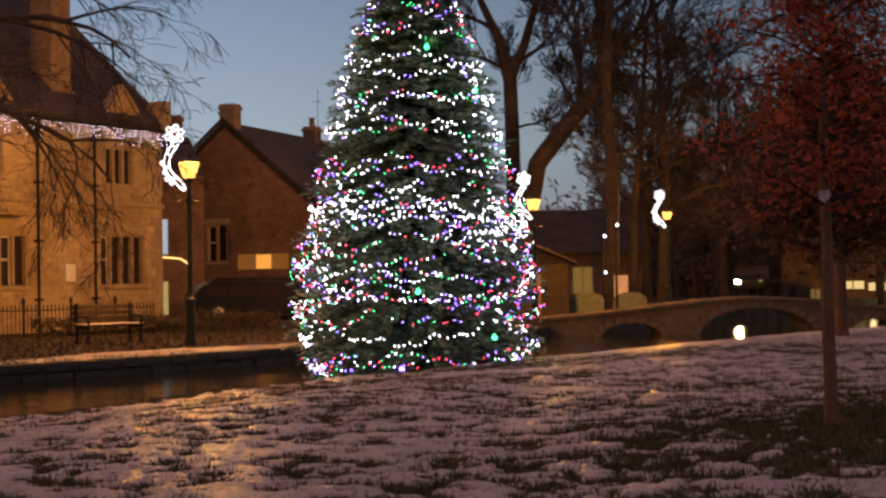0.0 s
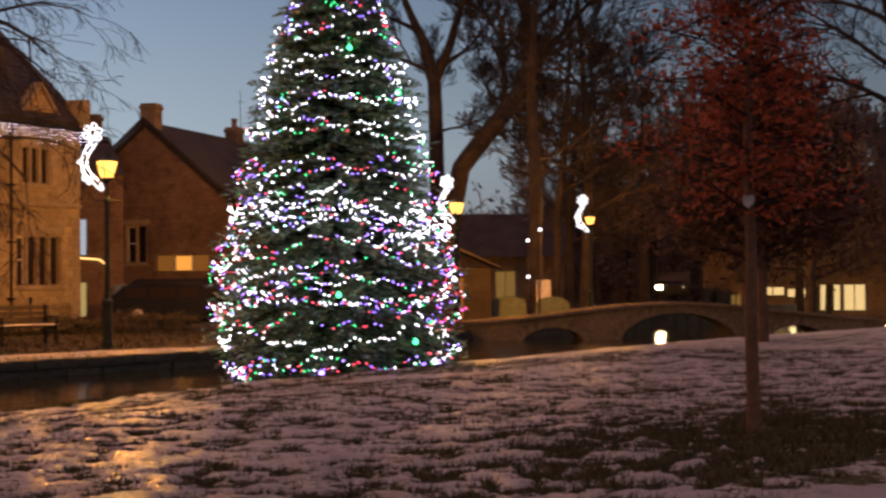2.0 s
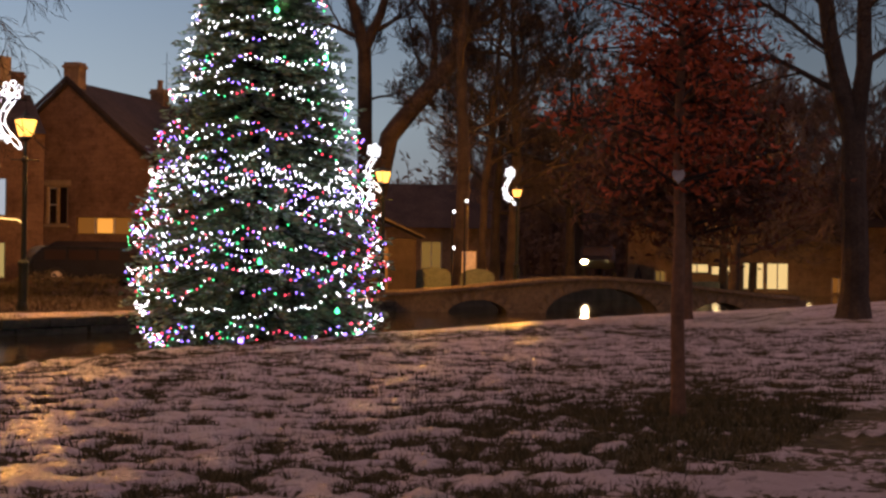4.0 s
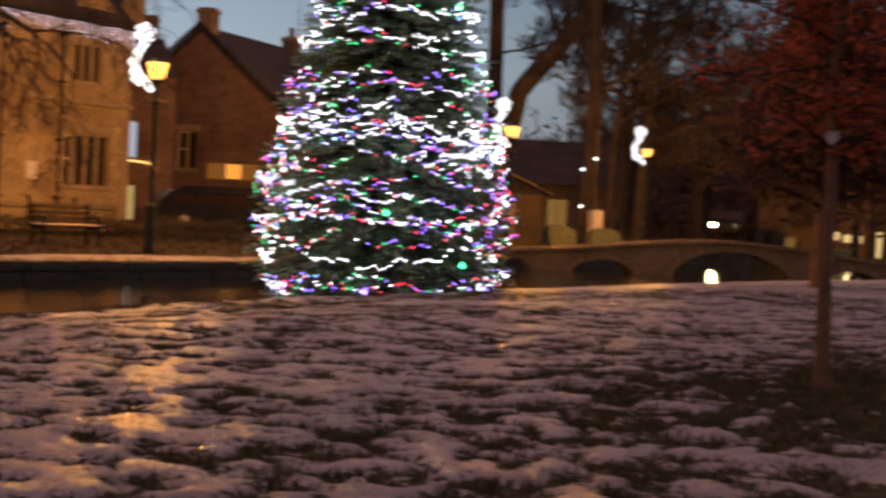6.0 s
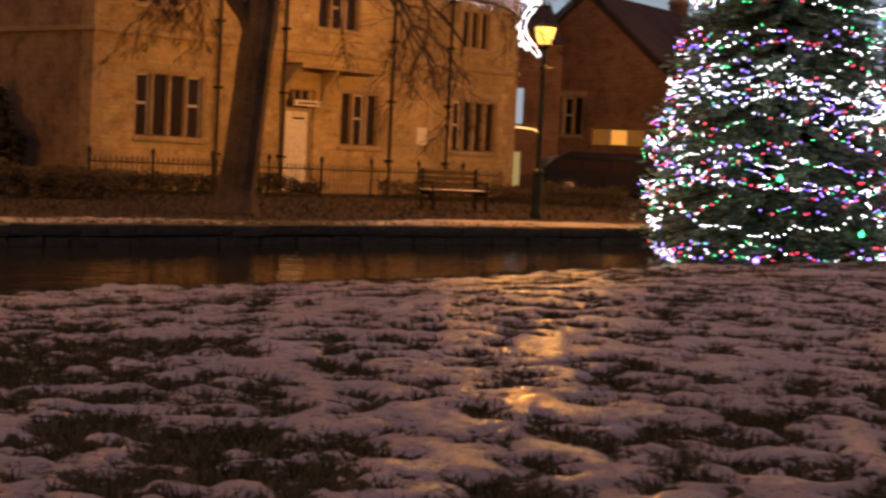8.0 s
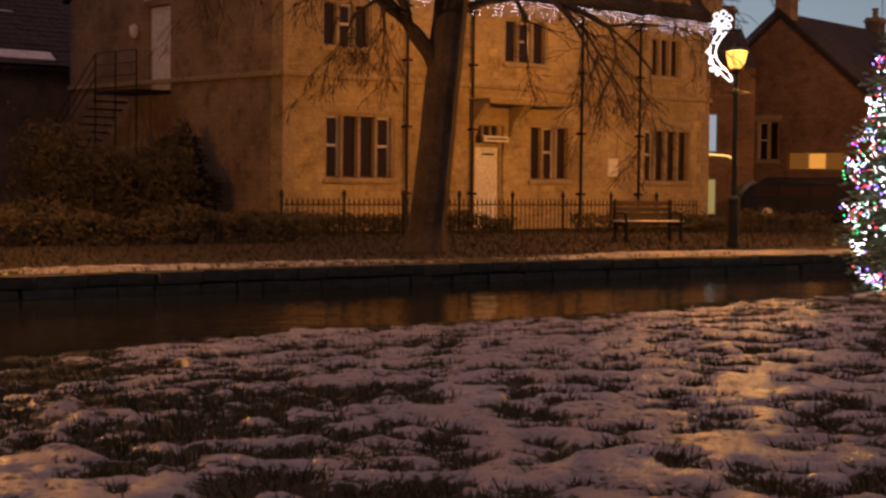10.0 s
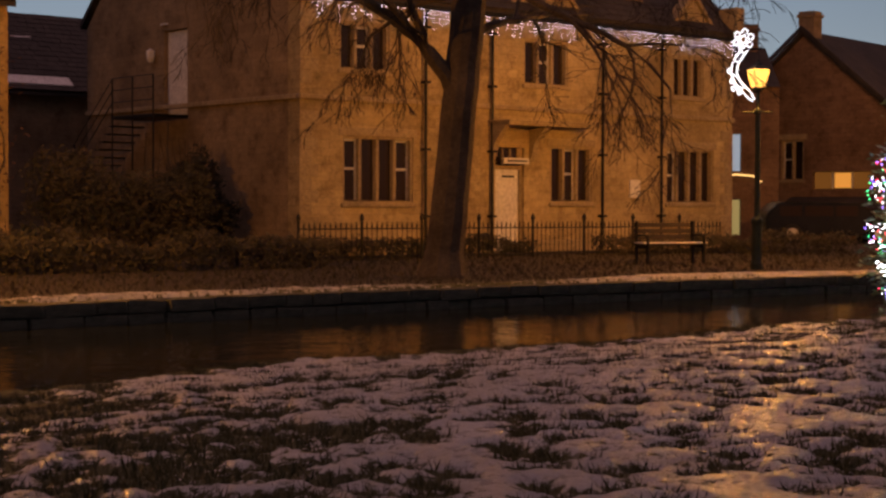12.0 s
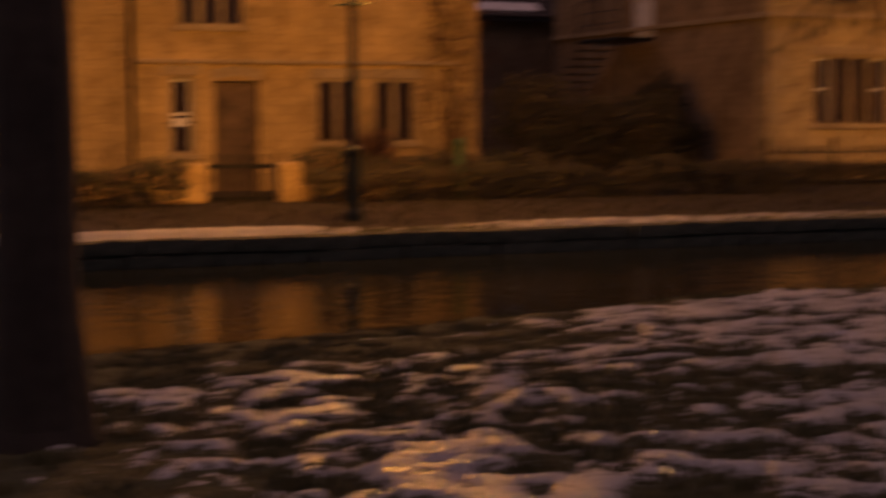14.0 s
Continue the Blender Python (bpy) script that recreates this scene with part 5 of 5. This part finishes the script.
bare_tree(15, (70.0, 27.5), "tall leafless tree behind the riverside shops",
          [[(0, 0, 0.3), (0.2, 6.0, 0.24), (-0.2, 15.0, 0.06)]],
          ring_limbs(rng, 0, 4.5, 14.0, 13, 5.6, 0.11, (0, 30), 0.3), 22, 5, 0.014, 0.17, group="bare trees beyond the bridge")
bare_tree(12, (33.0, 5.3), "grey-barked leafless tree forking on the snowy green",
          [[(0, 0, 0.3), (-0.02, 2.2, 0.27), (-0.1, 3.8, 0.24), (-0.5, 5.4, 0.19), (-0.8, 7.3, 0.15), (-1.1, 10.0, 0.05)], [(-0.06, 3.4, 0.2), (0.12, 5.2, 0.17), (0.1, 7.4, 0.13), (0.3, 10.0, 0.04)]],
          [(0, 4.5, 178, 25, 3.6, 0.07, -0.2), (0, 5.6, 170, 38, 3.4, 0.06, -0.1), (0, 6.4, 195, 35, 3.2, 0.06, 0.0), (0, 7.2, 160, 40, 3.0, 0.05, 0.1), (0, 8.0, 20, 45, 2.8, 0.05, 0.2), (0, 6.8, 90, 30, 2.8, 0.05, 0.2), (1, 5.4, 0, 30, 3.2, 0.07, 0.1), (1, 6.4, -20, 40, 3.0, 0.06, 0.1), (1, 7.4, 200, 50, 2.8, 0.05, 0.2), (1, 8.4, 40, 50, 2.6, 0.05, 0.2), (0, 5.0, 260, 25, 2.8, 0.05, 0.1)],
          10, 5, 0.006, 0.15)
# darker twig bark puts the trunk's backlit shade into its colour
bare_tree(13, (2.5, 8.05), "dark trunk of a leafless tree on the near bank",
          [[(0, 0, 0.18), (-0.02, 2.5, 0.16), (0.05, 5.0, 0.13), (0.1, 8.0, 0.05)]],
          ring_limbs(rng, 0, 4.2, 7.6, 8, 2.6, 0.06, (25, 50), 0.4), 70, 4, 0.005, 0.15, bark=M_TWIG)
FAR_KINDS = []
for k, xy in enumerate(((66, 16), (74, 30), (70, 6), (80, 20))):
    tall = (8.5, 11.0, 8.0, 10.0)[k]
    FAR_KINDS.append(bare_tree(40 + k, xy, "far leafless tree in the village park", [[(0, 0, 0.26), (0.1, tall * 0.4, 0.2), (rng.uniform(-0.6, 0.6), tall, 0.05)]],
                               ring_limbs(rng, 0, tall * 0.28, tall * 0.93, 11, 4.2, 0.09, (0, 35), 0.35), 15, 5, 0.016, 0.19, group="far bare trees", near=False, kids=(6, 5, 4, 3, 3)))
for k in range(44):
    g, r = radians(-4 + 27 * (k * 0.618 % 1.0)), rng.uniform(72, 125)
    x, y = r * math.cos(g), r * math.sin(g)
    copy_thing(FAR_KINDS[k % 4], pose(x, y, height(x, y), 0, 0, rng.uniform(0, 360)))


def leafy_tree(seed, at, label, fork, trunk_r, levels, mat, size, spread, count, name, tall, wide, low):
    """A young tree that keeps its leaves: straight stem, many side limbs and leaf clumps in a cone with gaps."""
    rng = random.Random(seed)
    root = thing(name, label, "tree", (at[0], at[1], height(*at)))
    stem = [(Vector((0, 0, -0.1)), trunk_r * 1.3), (Vector((0, 0, 0.15)), trunk_r)]
    p = Vector((0, 0, 0.15))
    for i in range(8):
        p = p + Vector((rng.gauss(0, 0.012), rng.gauss(0, 0.012), tall / 8))
        stem.append((p.copy(), trunk_r * (1 - 0.11 * (i + 1))))
    limbs, twigs, pts = [], [], []
    for k in range(70):
        z = low + (tall - low) * (k / 70) ** 0.9
        t = (z - low) / (tall - low)
        ln = wide * (1 - t) ** 0.95 * (0.35 + 0.65 * min(1, t * 5 + 0.35)) * rng.uniform(0.6, 1.15)
        g = k * 2.4 + rng.uniform(-0.4, 0.4)
        d = Vector((math.cos(g), math.sin(g), rng.uniform(0.05, 0.5)))
        a = Vector((0, 0, z))
        b = a + d * ln
        limbs.append([(a, trunk_r * 0.28), (a.lerp(b, 0.5) + Vector((0, 0, 0.05)), trunk_r * 0.16), (b, 0.006)])
        for j in range(6):
            s = rng.uniform(0.3, 1.0)
            q = a.lerp(b, s)
            e = q + Vector((rng.gauss(0, 1), rng.gauss(0, 1), rng.gauss(0.1, 0.6))) * 0.16 * wide
            twigs.append([(q, 0.008), (e, 0.003)])
            pts += [q, e, q.lerp(e, 0.5)]
    part("trunk", tubes([stem], 10), M_YOUNGBARK, root)
    for path in limbs:
        part("limb", tubes([path], 5), M_TWIG, root)
    tagged(part("twigs", tubes(twigs, 3), M_TWIG, root), kind="stuff")
    tagged(part("leaves", leaf_cloud(rng, pts, size, spread, count), mat, root), kind="stuff")
    return root


leafy_tree(21, (10.3, 2.57), "young tree with retained russet-red winter leaves", 1, 0.052, 3, M_RED, 0.034, 0.07, 6, "russet_tree", 4.7, 1.0, 1.5)
leafy_tree(22, (31.0, 8.3), "dark broad tree holding dull brown leaves", 1, 0.17, 3, M_DARKLEAF, 0.1, 0.26, 8, "brown_tree", 5.4, 3.0, 1.5)
tag = thing("heart_tag", "pale heart-shaped tag hung on the russet tree", "tag", (10.16, 2.55, 2.07), -70)
heart = [(0.0, -0.055), (0.035, -0.02), (0.045, 0.015), (0.03, 0.04), (0.0, 0.03), (-0.03, 0.04), (-0.045, 0.015), (-0.035, -0.02)]
part("plate", prism(heart, "y", -0.006, 0.006), M_WHITE, tag)


# ---- far side beyond the bridge ----
def far_woods():
    """Dense leafless woodland that closes the view beyond the park."""
    rng = random.Random(91)
    stems, pts = [], []
    for k in range(1500):
        g, r = radians(rng.uniform(-12, 33)), rng.uniform(100, 150)
        x, y = r * math.cos(g), r * math.sin(g)
        h = rng.uniform(5, 10) * (0.75 + 0.4 * noise.noise(Vector((g * 9, 0, 0))))
        p = Vector((x, y, -0.2))
        q = p + Vector((rng.gauss(0, 0.5), rng.gauss(0, 0.5), h))
        stems.append([(p, 0.13), (p.lerp(q, 0.5), 0.09), (q, 0.02)])
        for _ in range(7):
            a = p.lerp(q, rng.uniform(0.25, 0.95))
            e = a + Vector((rng.gauss(0, 1.1), rng.gauss(0, 1.1), rng.uniform(0.2, 1.6)))
            stems.append([(a, 0.045), (e, 0.012)])
            pts.append(a.lerp(e, 0.6))
        pts.append(Vector((x, y, rng.uniform(0.2, 1.8))))
    vs, fs = tubes(stems, 3)
    base = len(vs)
    lv, lf = leaf_cloud(rng, pts, 0.26, 0.5, 4)
    # the paler bark colour carries the haze over the woods
    ob = part("far_woods", (vs + lv, fs + [tuple(i + base for i in q) for q in lf]), M_HAZETWIG)
    tagged(ob, "dark leafless woodland far beyond the river", "woods", kind="stuff")


far_woods()

def hut(at, turn):
    root = thing("kiosk", "small dark wooden kiosk with a pitched roof by the river", "kiosk", (at[0], at[1], height(*at)), turn)
    part("wall", pierced(-1.6, 1.6, 0, 1.9, [(0.3, 0.65, 0.1, 1.6)], 0.12, "y", 0), M_DARKWOOD, root)
    for w in ((-1.6, -1.48, 0.122, 2.4, 0, 1.9), (1.48, 1.6, 0.122, 2.4, 0, 1.9), (-1.478, 1.478, 2.28, 2.4, 0, 1.9)):
        part("wall", boxes([w]), M_DARKWOOD, root)
    part("roof", prism([(-1.9, 1.902), (0, 2.75), (1.9, 1.902), (1.9, 1.98), (0, 2.85), (-1.9, 1.98)], "y", -0.3, 2.6), M_SLATE, root)
    part("lit_slit", boxes([(0.32, 0.63, 0.05, 0.08, 0.12, 1.58)]), M_WARM_DIM, root, "warm light in a narrow doorway")


def far_shop(at, turn, wide, tall, lits, label, mat):
    root = thing("far_building", label, "building", (at[0], at[1], height(*at)), turn)
    holes = [(a, b, c, d) for a, b, c, d, m in lits]
    part("wall", pierced(-wide / 2, wide / 2, 0, tall, holes, 0.35, "y", 0), mat, root)
    for w in ((-wide / 2, -wide / 2 + 0.35, 0.352, 6, 0, tall), (wide / 2 - 0.35, wide / 2, 0.352, 6, 0, tall), (-wide / 2 + 0.352, wide / 2 - 0.352, 5.65, 6, 0, tall)):
        part("wall", boxes([w]), mat, root)
    part("roof", prism([(-0.4, tall + 0.002), (3, tall + 2.6), (6.4, tall + 0.002)], "x", -wide / 2 - 0.3, wide / 2 + 0.3), M_SLATE, root)
    for a, b, c, d, m in lits:
        w = new("window")
        w.parent = root
        part("pane", boxes([(a + 0.02, b - 0.02, 0.15, 0.18, c + 0.02, d - 0.02)]), m, w)
        part("frame", boxes([(a + 0.002, a + 0.06, 0.08, 0.148, c, d), (b - 0.06, b - 0.002, 0.08, 0.148, c, d), ((a + b) / 2 - 0.03, (a + b) / 2 + 0.03, 0.08, 0.148, c, d)]), M_SASH, w)


M_SHOPLIT = glowing("lit_shopfront", (1.0, 0.55, 0.13), 0.13)
hut((49.5, 24.6), -62)
far_shop((82, 41), -62, 14, 2.8, [(-6, -3.5, 0.9, 2.5, M_SHOPLIT), (-1.5, 1, 0.9, 2.6, M_SHOPLIT), (3, 4.2, 0.3, 2.0, M_SHOPLIT)], "low dim shopfronts beyond the riverside trees", M_STONE_B)
far_shop((83.2, 17.7), -82, 16, 4.2, [(-6.6, -6.0, 0.9, 1.8, M_SHOPLIT), (-5.0, -3.75, 1.75, 2.2, M_PALE), (-3.65, -2.45, 1.65, 2.1, M_PALE), (-2.0, -0.9, 0.95, 2.3, M_PALE), (-0.8, 0.35, 0.95, 2.3, M_PALE), (2.5, 3.2, 0.8, 1.6, M_WARM_DIM)], "single-storey tearoom with brightly lit windows", M_STONE_B)


def parked_car(at, turn):
    root = thing("parked_car", "dark car with its headlights shining over the bridge", "car", (at[0], at[1], height(*at) + 0.5), turn)
    bm = prism([(-2.0, 0.3), (2.0, 0.3), (2.05, 0.7), (1.0, 0.85), (0.4, 1.35), (-1.2, 1.38), (-1.9, 0.9)], "y", -0.85, 0.85)
    bmesh.ops.bevel(bm, geom=bm.edges[:], offset=0.07, segments=2, affect="EDGES")
    part("body", bm, M_VAN, root)
    part("windscreen", prism([(0.96, 0.9), (0.46, 1.33), (0.5, 1.35), (1.02, 0.92)], "y", -0.7, 0.7), M_PANE, root)
    for x in (-1.3, 1.3):
        for y in (-0.8, 0.8):
            part("wheel", lathe([(0.29, -0.1), (0.31, 0), (0.29, 0.1)], 14), M_RUBBER, root).matrix_basis = pose(x, y, 0.02, 90)
    for y, m in ((-0.6, M_HEAD), (0.6, M_PANE)):
        part("headlight", boxes([(2.0, 2.08, y - 0.13, y + 0.13, 0.55, 0.7)], 0.02), m, root, "shining headlight")


def shining(kind, name, at, turn, power, colour, size):
    li = bpy.data.lights.new(name, kind)
    li.energy, li.color = power, colour
    if kind == "AREA":
        li.shape, li.size, li.size_y = "RECTANGLE", size, 1.2
    else:
        li.spot_size, li.spot_blend, li.shadow_soft_size = radians(75), 0.6, size
    new(name, li).matrix_basis = pose(*at, *turn)


M_HEAD = glowing("headlight", (1.0, 0.8, 0.36), 150)
parked_car((74.0, 24.6), 198)
shining("SPOT", "headlight_beam", (71.7, 24.4, 1.3), (90, 0, 108), 700, (1.0, 0.7, 0.3), 0.12)
shining("AREA", "tearoom_light", (82.7, 18.6, 1.9), (-75, 0, -82), 160, (1.0, 0.7, 0.32), 5.0)


def globe_lamp(at, zs):
    root = thing("globe_lamp", "small white globe lamps on a thin dark pole", "lamp", (at[0], at[1], height(*at)), 0, "globe lamps by the shops")
    part("pole", lathe([(0.05, -0.05), (0.035, 0.3), (0.03, max(zs))], 8), M_IRON, root)
    for z in zs:
        gl = part("globe", lathe([(0.01, -0.06), (0.045, -0.036), (0.06, 0), (0.045, 0.036), (0.01, 0.06)], 10), M_MOTIF, root, "lit white globe")
        gl.matrix_basis = pose(0.05, -0.05, z + 0.1)


def hoarding(at, turn, wide, tall):
    root = thing("hoarding", "pale green arched panel by the riverside path", "panel", (at[0], at[1], height(*at)), turn, "green panels by the path")
    arc = [(-wide / 2, 0), (wide / 2, 0)] + [(wide / 2 * math.cos(a), tall * (0.7 + 0.3 * math.sin(a))) for a in np.linspace(0, math.pi, 9)]
    part("panel", prism(arc, "y", -0.03, 0.03), surface("pale_green_paint", (0.12, 0.16, 0.1), (0.2, 0.24, 0.15), 0.7), root)
    for x in (-wide / 2 + 0.1, wide / 2 - 0.16):
        part("foot", boxes([(x, x + 0.06, -0.3, 0.3, 0.0, 0.06)]), M_IRON, root)


globe_lamp((52.3, 22.75), (1.55, 2.85))
globe_lamp((52.6, 22.4), (3.25,))
hoarding((51.9, 23.3), -62, 1.3, 0.95)
hoarding((52.9, 22.0), -66, 1.2, 0.95)
board = thing("notice_board", "white notice board on two posts by the path", "sign", (52.8, 22.3, height(52.8, 22.3)), -66)
part("panel", boxes([(-0.25, 0.25, -0.03, 0.03, 0.75, 1.55)], 0.01), M_WHITE, board)
for x in (-0.22, 0.18):
    part("post", boxes([(x, x + 0.05, 0.032, 0.08, 0, 1.6)]), M_IRON, board)



# ---- tufts of grass standing through the snow ----
def tufts():
    rng = np.random.default_rng(5)
    n = 150000
    x, y = rng.uniform(2.0, 27, n), rng.uniform(1.5, 13.4, n)
    big, small = clumps(x, y)
    cover = snow_cover(x, y, big, small)
    cover -= 0.5 * np.exp(-(((x - 10.15) / 2.2) ** 2 + ((y - 2.5) / 1.5) ** 2))
    z, q, f = land(x, y)
    keep = (cover < 0.47) & (q > -0.3)
    x, y, z = x[keep], y[keep], z[keep] + 0.06 * (small[keep] - 0.5) + 0.025 * (big[keep] - 0.5)
    vs, fs = [], []
    for a, b, c in zip(x, y, z):
        for _ in range(3):
            g, h, w = rng.uniform(0, 6.28), rng.uniform(0.015, 0.075), 0.008
            dx, dy = rng.normal(0, 0.035, 2)
            ox, oy = rng.normal(0, 0.02, 2)
            k = len(vs)
            vs += [(a + ox - w * math.cos(g), b + oy - w * math.sin(g), c - 0.02), (a + ox + w * math.cos(g), b + oy + w * math.sin(g), c - 0.02), (a + ox + dx, b + oy + dy, c + h)]
            fs.append((k, k + 1, k + 2))
    tagged(part("grass", (vs, fs), M_GRASS), "tufts of winter grass poking through the snow", "grass", kind="stuff")
    # rougher grass and fallen leaves on the far bank, dimmer light put into colour
    vs, fs = [], []
    for _ in range(16000):
        a, b = rng.uniform(6, 38), rng.uniform(21.6, 29.5)
        if b < float(far_edge(a)) + 0.3:
            continue
        c = 0.12 + 0.025 * min(8.0, b - float(far_edge(a)))
        g, h, w = rng.uniform(0, 6.28), rng.uniform(0.03, 0.13), rng.uniform(0.01, 0.025)
        dx, dy = rng.normal(0, 0.06, 2)
        k = len(vs)
        vs += [(a - w * math.cos(g), b - w * math.sin(g), c - 0.02), (a + w * math.cos(g), b + w * math.sin(g), c - 0.02), (a + dx, b + dy, c + h)]
        fs.append((k, k + 1, k + 2))
    tagged(part("bank_grass", (vs, fs), M_BANKGRASS), "rough grass and fallen leaves on the far bank, darkened in place of dimmer light", "grass", kind="stuff")


tufts()
